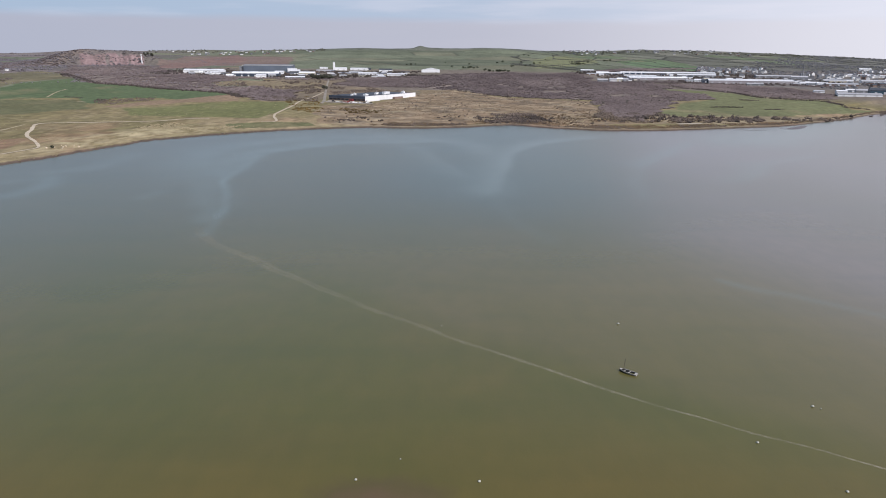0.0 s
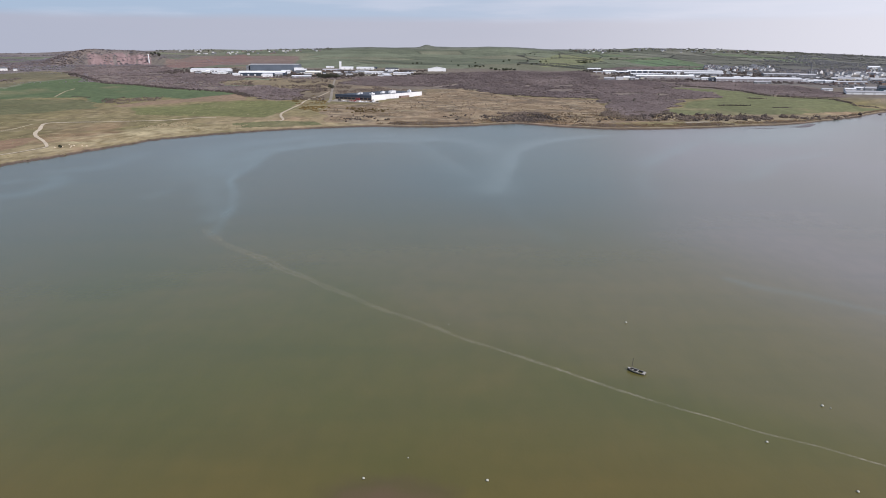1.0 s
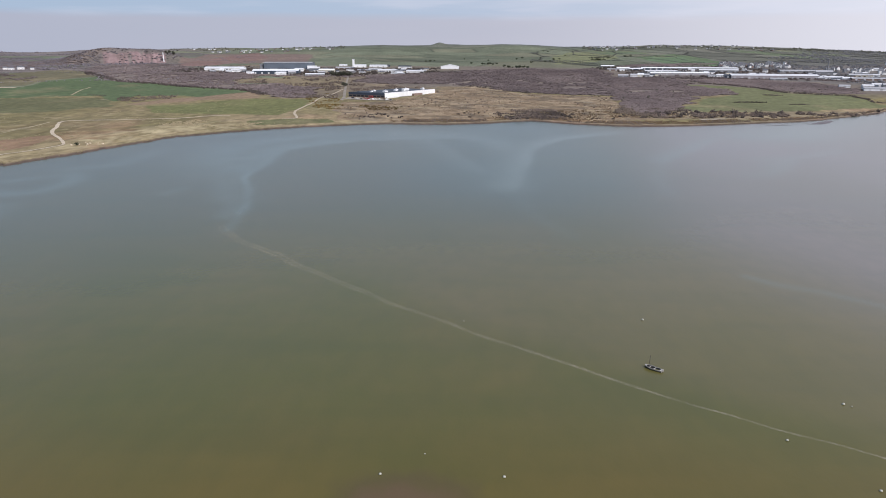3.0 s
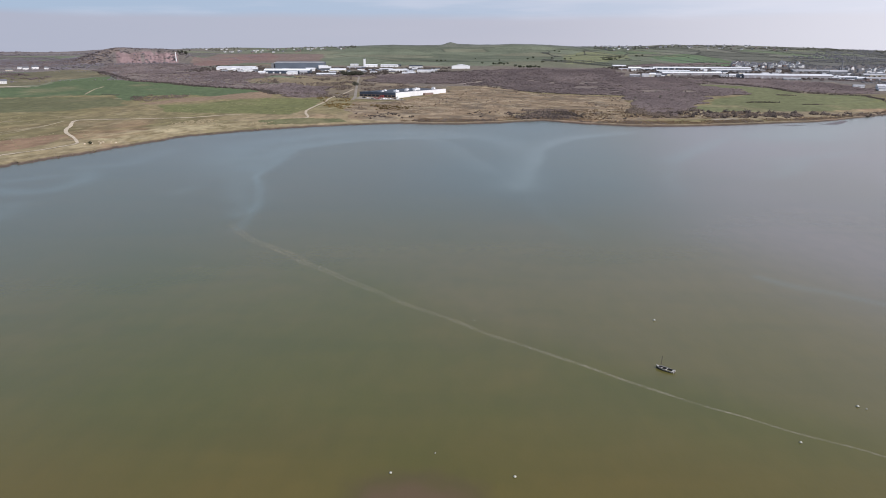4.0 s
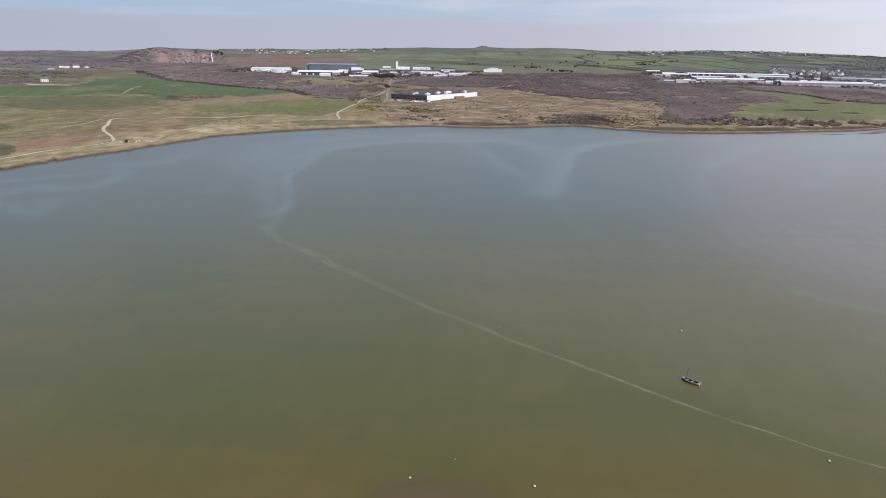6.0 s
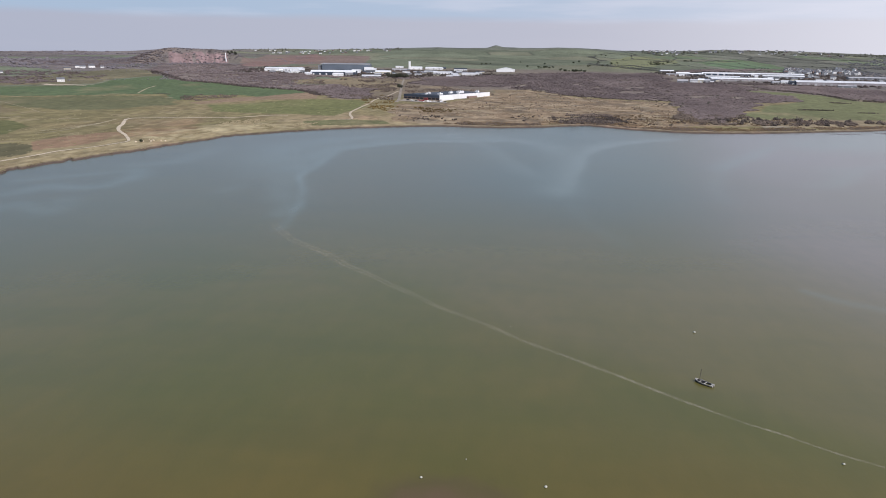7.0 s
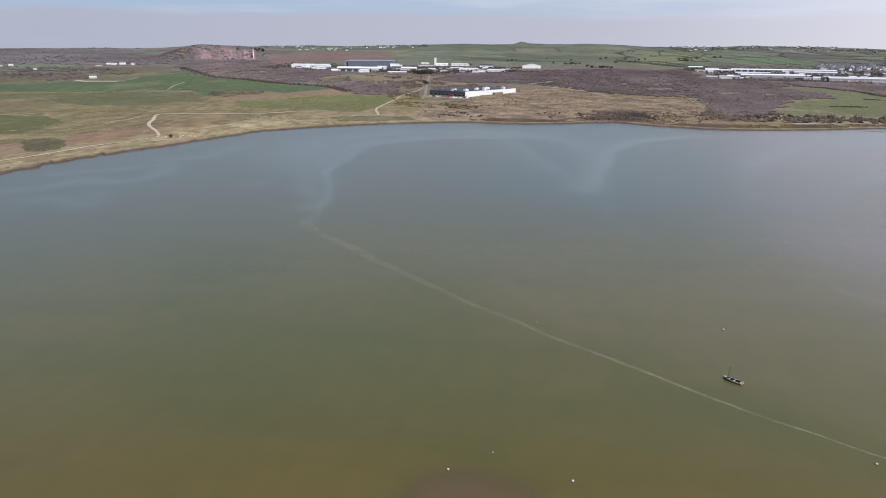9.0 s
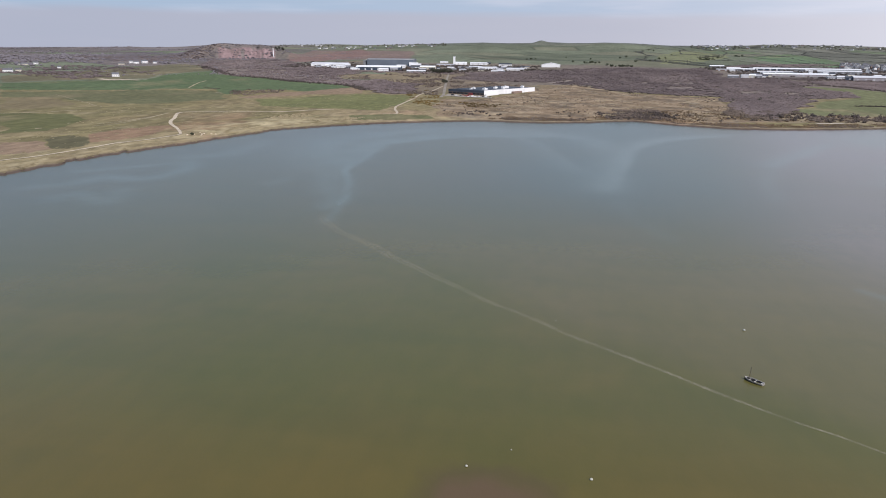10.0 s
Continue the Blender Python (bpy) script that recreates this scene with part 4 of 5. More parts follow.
def growth(name, places, tall, protos, mat, label, category, seed, squat=1.0):
    """Many plants as one mesh."""
    rng = np.random.default_rng(seed)
    zs = height(places[:, 0], places[:, 1])
    V, F, T = [], [], []
    base = 0
    kind = rng.integers(0, len(protos), len(places))
    for k, (pv, pf) in enumerate(protos):
        sel = np.where(kind == k)[0]
        if not len(sel):
            continue
        turn, h = rng.uniform(0, 6.28, len(sel)), tall[sel]
        wide = h * squat * rng.uniform(0.8, 1.25, len(sel))
        c, s = np.cos(turn)[:, None], np.sin(turn)[:, None]
        x = (pv[None, :, 0] * c - pv[None, :, 1] * s) * wide[:, None] + places[sel, 0][:, None]
        y = (pv[None, :, 0] * s + pv[None, :, 1] * c) * wide[:, None] + places[sel, 1][:, None]
        z = pv[None, :, 2] * h[:, None] + zs[sel][:, None] - 0.1
        V.append(np.stack([x, y, z], -1).reshape(-1, 3))
        F.append((pf[None] + (np.arange(len(sel)) * len(pv))[:, None, None] + base).reshape(-1, 3))
        patchy = 0.5 * value_noise(places[sel, 0], places[sel, 1] * 0.3, 34, seed, 3) + 0.5 * value_noise(places[sel, 0], places[sel, 1] * 0.4, 120, seed + 7, 3)
        T.append(np.repeat(np.clip(0.2 * rng.uniform(0, 1, len(sel)) + 2.3 * (patchy - 0.33), 0, 1), len(pv)))
        base += len(sel) * len(pv)
    V, F, T = np.concatenate(V), np.concatenate(F), np.concatenate(T)
    me = bpy.data.meshes.new(name)
    me.vertices.add(len(V))
    me.vertices.foreach_set("co", V.ravel())
    me.loops.add(F.size)
    me.loops.foreach_set("vertex_index", F.ravel().astype(np.int32))
    me.polygons.add(len(F))
    me.polygons.foreach_set("loop_start", np.arange(0, F.size, 3, dtype=np.int32))
    me.polygons.foreach_set("use_smooth", np.ones(len(F), bool))
    me.update(calc_edges=True)
    at = me.attributes.new("tint", "FLOAT", "POINT")
    at.data.foreach_set("value", T.astype(np.float32))
    me.materials.append(mat)
    return tagged(new(name, me), label, category, kind="stuff")


def fill(outline, count, rng, ragged=18):
    """Random places inside an outline with an uneven edge."""
    o = np.array(outline)
    lo, hi = o.min(0), o.max(0)
    p = rng.uniform(lo, hi, (int(count * 3.2), 2))
    p = p[inside(*ragged_edge(p[:, 0], p[:, 1], ragged), outline)]
    return p[:count]


rng = np.random.default_rng(11)
canopy = [clump_tree(rng, 3, 0.44, 0.36, 18, 0.075) for _ in range(10)]
bush = [clump_tree(rng, 3, 0.62, 0.36, 9, 0.2) for _ in range(8)]
low_hedge = [clump_tree(rng, 1, 0.4, 0.5, 3, 0.3) for _ in range(6)]
for n_wood, (outline, count) in enumerate(zip(WOODS, (5600, 900, 8200, 4200, 2600, 700, 1200))):
    p = fill(outline, count, rng, 22)
    p = p[value_noise(p[:, 0], p[:, 1] * 0.6, 46, 23) > (0.5 if n_wood == 1 else 0.37 if n_wood == 0 else 0.31)]
    h = rng.uniform(2.0, 2.5, len(p)) * (0.45 + 1.1 * value_noise(p[:, 0] * 0.6, p[:, 1], 60, 15, 3))
    h[rng.uniform(0, 1, len(p)) < 0.04] *= 1.5
    growth("woodland", p, h, canopy, WOOD, "leafless purple-brown birch and willow woodland on low ground", "woodland", 100 + n_wood, 4.6)
for n_wood, (outline, count) in enumerate(zip(SCRUBLAND, (1300, 3400))):
    p = fill(outline, count, rng, 14)
    p = p[value_noise(p[:, 0], p[:, 1], 22, 71) > 0.53]
    growth("scrub", p, rng.uniform(1.2, 3.6, len(p)) * (0.35 + 1.2 * value_noise(p[:, 0], p[:, 1], 24, 72)), bush, SCRUB, "brown leafless scrub above the beach", "scrub", 120 + n_wood, 1.5)
p = fill(GORSELAND[0], 900, rng, 8)
p = p[value_noise(p[:, 0], p[:, 1] * 0.5, 22, 76) > 0.52]
growth("gorse", p, rng.uniform(0.6, 1.9, len(p)), bush, GORSE, "flowering gorse and bramble beside the access road", "gorse", 130, 1.7)
p = fill(HEATH, 330, rng, 10)
growth("heath_bushes", p[value_noise(p[:, 0], p[:, 1], 45, 3) > 0.5], rng.uniform(0.8, 2.6, len(p)), bush, SCRUB, "low brown bushes scattered over the heath", "bush", 131)
p = np.concatenate([fill(o, 130, rng) for o in WOODS[2:5]])
growth("evergreen_shrubs", p[value_noise(p[:, 0], p[:, 1], 80, 83) > 0.55], rng.uniform(1.8, 3.2, len(p)), bush, HEDGE, "dark evergreen shrubs among leafless trees", "shrub", 133, 1.3)
for n_brush, outline in enumerate((ROADSIDE_WEST, ROADSIDE_EAST, ROUGH_WEST)):
    p = fill(outline, 900, rng, 14)
    p = p[value_noise(p[:, 0], p[:, 1] * 0.5, 40, 74) > 0.47]
    p = p[stroke(p[:, 0], p[:, 1], [(-206, 1195), (-212, 1260), (-238, 1432), (-276, 1689), (-310, 1937)], 9) < 0.3]
    growth("brush", p, rng.uniform(1.0, 3.4, len(p)), bush, SCRUB, "brown brush on rough ground beside a road", "scrub", 180 + n_brush, 1.6)
p = fill(SCRUBLAND[1], 260, rng, 8)
p = p[value_noise(p[:, 0], p[:, 1], 34, 75) > 0.5]
growth("thicket", p, rng.uniform(2.5, 5.5, len(p)), bush, DARKTWIG, "dark leafless thickets above the beach", "scrub", 136, 1.1)
p = fill([(50, 922), (62, 985), (105, 1002), (136, 985), (136, 922)], 360, rng, 6)
p = p[value_noise(p[:, 0], p[:, 1] * 0.6, 18, 85, 3) > 0.40]
growth("thicket", p, rng.uniform(1.4, 3.4, len(p)), bush, DARKTWIG, "dark leafless thicket on the heath above the beach", "scrub", 137, 1.2)
# dark hedges along the edges of the near fields
FIELD_HEDGES = [
    # this dark row also stands for the shade under the wood's edge
    ([(-1014, 1924), (-901, 1774), (-777, 1613), (-666, 1558), (-566, 1486), (-430, 1416), (-366, 1306)], 620, 3.6, 5, DARKTWIG),
    ([(-985, 1120), (-900, 1180), (-835, 1200)], 120, 1.0, 1.5, HEDGE),
    ([(-663, 1258), (-644, 1250), (-626, 1243)], 70, 1.6, 1.8, HEDGE),
    ([(526, 1669), (572, 1595), (602, 1514), (603, 1379), (638, 1339), (680, 1299), (666, 1199), (701, 1196)], 620, 2.4, 2.2, DARKTWIG),
    ([(-10, 1600), (71, 1492), (120, 1385), (221, 1340), (278, 1315)], 240, 2.0, 4.5, DARKTWIG),
    ([(435, 1180), (460, 1176), (480, 1172)], 110, 1.8, 3.0, DARKTWIG),
    ([(540, 1325), (560, 1318)], 60, 2.0, 3.0, DARKTWIG),
    ([(505, 1137), (528, 1130)], 50, 1.6, 2.0, DARKTWIG),
]
BUSH_ROWS = [
    ([(549, 3168), (590, 3240), (640, 3309)], 120, 5.0, 9.0, HEDGE),
    ([(-136, 930), (-118, 920)], 45, 1.8, 3.0, DARKTWIG),
    ([(40, 940), (58, 924)], 30, 1.6, 3.0, DARKTWIG),
]


def along(line, count, rng, wide):
    seg = [np.array(q, float) for q in line]
    ln = np.array([np.linalg.norm(b - a) for a, b in zip(seg, seg[1:])])
    pick = rng.choice(len(ln), count, p=ln / ln.sum())
    t = rng.uniform(0, 1, count)[:, None]
    a, b = np.array(seg[:-1])[pick], np.array(seg[1:])[pick]
    return a + (b - a) * t + rng.normal(0, wide, (count, 2))


for n_hedge, (line, count, tall, wide, leaf) in enumerate(FIELD_HEDGES):
    p = along(line, count, rng, wide)
    growth("hedge", p, tall * rng.uniform(0.5, 1.2, len(p)), bush, leaf, "dark overgrown hedge along a field edge", "hedge", 140 + n_hedge, 0.9)
for n_row, (line, count, tall, wide, leaf) in enumerate(BUSH_ROWS):
    p = along(line, count, rng, wide)
    growth("bushes", p, tall * rng.uniform(0.5, 1.2, len(p)), bush, leaf, "row of dark leafless bushes on open ground", "bush", 150 + n_row, 0.9)
p = fill([(-586, 1200), (-569, 1235), (-545, 1270), (-523, 1290), (-493, 1201), (-497, 1125), (-517, 1109)], 420, rng, 12)
p = p[value_noise(p[:, 0], p[:, 1], 24, 68) > 0.42]
growth("thicket", p, rng.uniform(1.0, 2.8, len(p)), bush, SCRUB, "brown leafless thicket at the edge of a green field", "scrub", 138, 1.2)
# rough grass over the pasture, and heather
thin_tuft = [twig_tree(rng, 5, 0.55, False, 0.40) for _ in range(6)]
az = rng.uniform(-47, -8, 3000)
d = shore_at(az) + 30 + 380 * rng.uniform(0, 1, len(az)) ** 1.5
p = np.c_[d * np.sin(np.radians(az)), d * np.cos(np.radians(az))]
keep = value_noise(p[:, 0], p[:, 1], 34, 57, 4) > 0.5
for outline in (GREENFIELD, MIDPASTURE, LOWPASTURE):
    keep &= ~inside(p[:, 0], p[:, 1], outline)
p = p[keep]
growth("rough_grass", p, rng.uniform(0.2, 0.5, len(p)), bush, TUSSOCK, "tussocks of pale and olive rough grass", "grass", 165, 5.0)
p = fill(HEATH, 5200, rng, 10)
p = p[value_noise(p[:, 0], p[:, 1], 26, 58, 4) > 0.47]
growth("heather", p, rng.uniform(0.25, 0.7, len(p)), thin_tuft, HEATHER, "patchy brown heather and dead bracken", "heather", 166, 3.0)
p = fill(BRACKENLAND, 2600, rng, 10)
p = p[value_noise(p[:, 0], p[:, 1], 20, 59, 3) > 0.45]
growth("bracken", p, rng.uniform(0.4, 1.2, len(p)), thin_tuft, HEATHER, "dead brown bracken on sandy ground behind the beach", "bracken", 171, 2.2)
# pale lumps of dune grass, and clumps on the heath behind the beach
DUNES = [(-346, 789), (-354, 829), (-345, 850), (-327, 866), (-311, 852), (-287, 840), (-278, 853), (-259, 840), (-240, 852), (-252, 817), (-278, 796), (-297, 805), (-325, 800)]
p = fill(DUNES, 620, rng, 5)
p = p[value_noise(p[:, 0], p[:, 1] * 0.5, 16, 73, 3) > 0.45]
growth("dune_grass", p, rng.uniform(0.4, 1.0, len(p)), bush, PALEGRASS, "pale straw hummocks of dune grass behind the shore", "grass", 176, 3.2)
p = np.concatenate([fill(HEATH, 900, rng, 10), fill(BRACKENLAND, 420, rng, 10)])
p = p[value_noise(p[:, 0], p[:, 1] * 0.4, 18, 79, 3) > 0.52]
growth("heath_tussocks", p, rng.uniform(0.4, 1.0, len(p)), bush, PALEGRASS, "tan tussocks of dead grass on the heath", "grass", 177, 3.0)
p = fill([(-150, 905), (-60, 890), (40, 925), (150, 900), (235, 925), (238, 1000), (150, 985), (40, 985), (-150, 960)], 420, rng, 10)
p = p[value_noise(p[:, 0], p[:, 1] * 0.5, 26, 80, 3) > 0.60]
growth("heath_bushes", p, rng.uniform(1.0, 2.6, len(p)), bush, DARKTWIG, "dark leafless bushes on the heath behind the beach", "bush", 178, 1.6)
# the edge of the saltmarsh and the beach: tufts
az = rng.uniform(-46, -9, 420)
d = shore_at(az) + rng.uniform(3, 20, len(az)) ** 1.0
p = np.c_[d * np.sin(np.radians(az)), d * np.cos(np.radians(az))]
growth("marsh_grass", p, rng.uniform(0.2, 0.6, len(p)), bush, plant("dead_marsh_grass", (0.27, 0.215, 0.12), (0.46, 0.37, 0.21), round_=0.1, thin=0.15), "tufts of pale dead grass on the bank", "grass", 160, 4.0)
az = rng.uniform(-5, 31, 1700)
d = shore_at(az) + rng.uniform(12, 34, len(az))
p = np.c_[d * np.sin(np.radians(az)), d * np.cos(np.radians(az))]
p = p[value_noise(p[:, 0], p[:, 1], 50, 17) > 0.45]
growth("shore_bushes", p, rng.uniform(0.6, 2.2, len(p)), bush, SCRUB, "brown bushes on the low bank above the beach", "bush", 161, 1.0)
az = rng.uniform(-6, 31, 5200)
d = shore_at(az) + rng.uniform(13, 46, len(az))
p = np.c_[d * np.sin(np.radians(az)), d * np.cos(np.radians(az))]
p = p[value_noise(p[:, 0], p[:, 1], 16, 18, 3) > 0.42]
growth("bank_grass", p, rng.uniform(0.4, 1.3, len(p)), thin_tuft, HEATHER, "tufts of brown grass and bramble above the beach", "grass", 169, 1.6)
# scrub over the quarried hill
az = rng.uniform(-29.5, -21.5, 2600)
d = rng.uniform(2790, 3350, len(az))
p = np.c_[d * np.sin(np.radians(az)), d * np.cos(np.radians(az))]
p = p[(value_noise(p[:, 0], p[:, 1], 70, 47) > 0.42) & ((d > 2885) | (az < -26.4))]
growth("hill_scrub", p, rng.uniform(1.2, 2.6, len(p)), bush, HAZYWOOD, "leafless scrub over a quarried hill, paled for haze", "scrub", 167, 1.1)
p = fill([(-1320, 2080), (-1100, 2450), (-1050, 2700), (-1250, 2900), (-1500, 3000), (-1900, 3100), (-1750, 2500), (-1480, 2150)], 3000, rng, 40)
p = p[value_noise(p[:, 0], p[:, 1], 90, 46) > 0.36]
growth("hill_scrub", p, rng.uniform(1.6, 3.6, len(p)), canopy, HAZYWOOD, "leafless scrub below a quarried hill, coloured mauve for haze", "scrub", 172, 2.4)
# hedgerows of the far farmland
q = np.c_[rng.uniform(-2600, 2300, 300000), rng.uniform(1500, 4500, 300000)]
qr, qa = np.hypot(q[:, 0], q[:, 1]), np.degrees(np.arctan2(q[:, 0], q[:, 1]))
q = q[(qr > np.where(qa < -14, 1500, 2480)) & (qr < 4430) & (np.abs(qa) < 43)]
cell, edge = far_cells(q[:, 0], q[:, 1])
qa = np.degrees(np.arctan2(q[:, 0], q[:, 1]))
q = q[edge < np.where((qa > -16) & (qa < 5), 0, 6)]
west = np.degrees(np.arctan2(q[:, 0], q[:, 1])) < -16
growth("far_hedgerows", q[~west], rng.uniform(1.6, 3.6, int((~west).sum())), low_hedge, HAZYHEDGE, "hedgerows between distant fields, paled for haze", "hedge", 162, 1.0)
growth("far_hedgerows", q[west], rng.uniform(1.2, 2.8, int(west.sum())), low_hedge, HAZYWOOD, "leafless hedgerows between distant fields, greyed for haze", "hedge", 179, 1.0)
az = np.r_[rng.uniform(9, 30, 900), rng.uniform(-22, -9, 300)]
d = rng.uniform(4150, 4440, len(az))
p = np.c_[d * np.sin(np.radians(az)), d * np.cos(np.radians(az))]
p = p[value_noise(p[:, 0], p[:, 1], 130, 49) > 0.5]
growth("skyline_trees", p, rng.uniform(3, 7.5, len(p)), bush, HEDGE, "dark trees among houses on a hilltop", "woodland", 168, 1.1)
q = np.c_[rng.uniform(-3300, -1150, 9000), rng.uniform(1700, 4300, 9000)]
q = q[(value_noise(q[:, 0], q[:, 1], 260, 19) > 0.52) & (np.degrees(np.arctan2(q[:, 0], q[:, 1])) < -27.5) & (np.hypot(q[:, 0], q[:, 1]) < 4400)]
growth("far_woods", q, rng.uniform(3.5, 7, len(q)), canopy, HAZYWOOD, "leafless distant woods between fields, paled for haze", "woodland", 163, 2.0)
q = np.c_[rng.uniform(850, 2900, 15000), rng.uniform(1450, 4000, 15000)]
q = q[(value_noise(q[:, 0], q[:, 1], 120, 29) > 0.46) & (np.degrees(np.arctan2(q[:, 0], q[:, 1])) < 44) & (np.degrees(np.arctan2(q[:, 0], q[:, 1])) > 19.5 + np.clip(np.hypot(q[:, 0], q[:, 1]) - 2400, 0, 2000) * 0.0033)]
growth("town_trees", q, rng.uniform(2.5, 5, len(q)), canopy, HAZYTWIG, "leafless grey trees among distant houses, lightened for haze", "woodland", 164, 1.8)


def big_tree(name, seed, mat, spread, shards, leaf):
    """A free-standing tree of unit height: tapered stem with limbs, and a loose crown."""
    r = np.random.default_rng(seed)
    t = thing(name, Matrix.Identity(4), "", "")
    bm = tube(bmesh.new(), (0, 0, -0.05), (0.02, 0, 0.5), 0.035, 0.018, 7)
    for k in range(5):
        a = k * 1.3 + r.uniform(0, 0.6)
        tube(bm, (0.01, 0, 0.25 + 0.05 * k), (0.28 * math.cos(a), 0.28 * math.sin(a), 0.55 + 0.07 * k), 0.014, 0.004, 5)
    part("trunk", bm, BARK, t)
    v, f = twig_tree(r, shards, spread, False, leaf)
    me = bpy.data.meshes.new("crown")
    me.from_pydata(v.tolist(), [], f.tolist())
    at = me.attributes.new("tint", "FLOAT", "POINT")
    at.data.foreach_set("value", r.uniform(0.1, 0.7, len(v)).astype(np.float32))
    me.materials.append(mat)
    c = new("crown", me)
    c.parent = t
    return t


TREES = [(506, 2906), (521, 2903), (536, 2925), (552, 2949), (602, 3117), (708, 3279), (731, 3269), (404, 3824), (423, 3776), (245, 2739), (254, 2768), (301, 2774), (322, 2806),
         (316, 3094), (355, 2959), (386, 3020), (460, 3399), (239, 3086), (206, 2953), (91, 2888), (62, 2609), (80, 2590), (97, 2568), (144, 2370), (163, 2324), (175, 2360), (187, 2398),
         (128, 2401), (201, 2351), (112, 2612), (-3, 3050), (22, 2645), (-151, 2821), (-121, 2882), (-136, 2850)]
TREES += [(x + 15 * math.sin(k * 2.4 + x), y + 11 * math.cos(k * 1.9 + y)) for x, y in ((515, 2905), (540, 2930), (75, 2600), (150, 2360), (185, 2370), (720, 3275)) for k in range(4)]
kinds = [big_tree("tree", 50 + k, GREEN_LEAF, 0.46, 90, 0.11) for k in range(3)]
for i, (x, y) in enumerate(TREES):
    h = 6.5 + 4.5 * ((i * 37) % 10) / 10
    m = pose(x, y, ground_z(x, y) - 0.2, 0, 0, i * 47) @ Matrix.Diagonal((h * 1.25, h * 1.25, h * 0.85, 1))
    t = kinds[i] if i < 3 else copy_thing(kinds[i % 3], m)
    t.matrix_basis = m
    tagged(t, "dark spreading hedgerow tree on a green hillside", "tree", "hillside trees")
conifer = big_tree("tree", 60, HEDGE, 0.40, 190, 0.085)
GROVE = [(-1098, 2668), (-1089, 2682), (-1081, 2691), (-1087, 2656), (-1094, 2690), (-1075, 2684), (-336, 1912), (-328, 1905), (-320, 1915), (-312, 1908), (-345, 1905),
         (-262, 1560), (-256, 1552), (-352, 1918), (-304, 1912), (-341, 1925), (-324, 1922), (-298, 1905), (-333, 1900), (-316, 1898)]
for i, (x, y) in enumerate(GROVE):
    h = 9 + i % 3 if x < -1000 else 8.5 + (i * 29) % 6
    m = pose(x, y, ground_z(x, y) - 0.2, 0, 0, i * 61) @ Matrix.Diagonal((h * 1.3, h * 1.3, h, 1))
    t = conifer if i == 0 else copy_thing(conifer, m)
    t.matrix_basis = m
    tagged(t, "dark evergreen tree above a quarry" if x < -1000 else "dark evergreen tree beside the industrial estate", "tree", "evergreen grove")


# ---- buildings ----
def shed(x, y, width, tall, turn, wall, roof, deep=None, label="white industrial shed with a shallow pitched roof", door=True, lean=0.0):
    """A clad shed: walls, an overhanging roof of two slopes, doors and a strip of windows."""
    deep = deep or min(max(18, width * 0.45), 46)
    z = ground_z(x, y)
    s = thing("industrial_shed", pose(x, y + deep / 2, z, 0, 0, turn), label, "building", "industrial sheds")
    eave = tall * 0.86 if lean else tall * 0.60
    ridge = eave + deep * lean * 0.5 if lean else tall * 0.90
    w, d = width / 2, deep / 2
    part("wall", prism([(-d, -2.0), (d, -2.0), (d, eave), (0, ridge), (-d, eave)], -w, w), wall, s).matrix_local = pose(0, 0, 0, 0, 0, 90)
    for sgn in (-1, 1):
        o, i_ = sgn * (d + 0.6), 0.0
        part("roof", prism([(o, eave - 0.1), (o, eave + 0.35), (i_, ridge + 0.4), (i_, ridge + 0.05)][::sgn], -w - 0.5, w + 0.5), roof, s).matrix_local = pose(0, 0, 0, 0, 0, 90)
    if door:
        n = max(1, int(width / 16))
        for k in range(n):
            cx = -w + width * (k + 0.5) / n
            part("roller_door", boxed(cx - 2.2, cx + 2.2, -d - 0.08, -d + 0.05, 0, min(4.6, tall * 0.55)), LIGHTROOF if wall in (PINKGREY, GREY) else PALE, s)
    return s


ESTATE = [
    (-702, 2101, 111, 12.8, WHITE, PALE), (-705, 2015, 16, 6.6, GREY, LIGHTROOF), (-690, 2047, 11, 10.0, WHITE, WHITE),
    (-643, 2031, 29, 9.1, WHITE, PALE), (-625, 2036, 15, 13.2, GREY, PALE), (-577, 1936, 19, 7.8, WHITE, WHITE),
    # (-516, 1963): navy walls carry the shade under the white roof
    (-516, 1963, 124, 15.7, NAVY, WHITE), (-490, 1923, 26, 10.7, WHITE, PALE), (-467, 1950, 20, 12.4, GREY, LIGHTROOF),
    (-478, 2086, 25, 12.4, WHITE, PALE), (-396, 1904, 50, 7.5, GREY, PALE), (-392, 2053, 44, 12.9, CREAM, WHITE),
    (-414, 2470, 26, 6.8, WHITE, PALE), (-342, 2375, 38, 11.1, WHITE, WHITE), (-286, 2393, 55, 10.2, WHITE, PALE),
    (-259, 2436, 16, 7.6, DARKROOF, DARKROOF), (-299, 2144, 38, 6.7, BRICK, LIGHTROOF), (-270, 2178, 38, 7.6, GREY, PALE),
    (-228, 2118, 54, 9.9, WHITE, PALE), (-287, 2025, 19, 6.3, WHITE, LIGHTROOF), (-193, 2332, 41, 10.9, WHITE, DARKROOF),
    (-144, 2080, 50, 8.9, PALE, PALE), (-372, 2244, 54, 8.8, BRICK, LIGHTROOF), (-440, 2120, 30, 15.1, GREY, PALE),
]
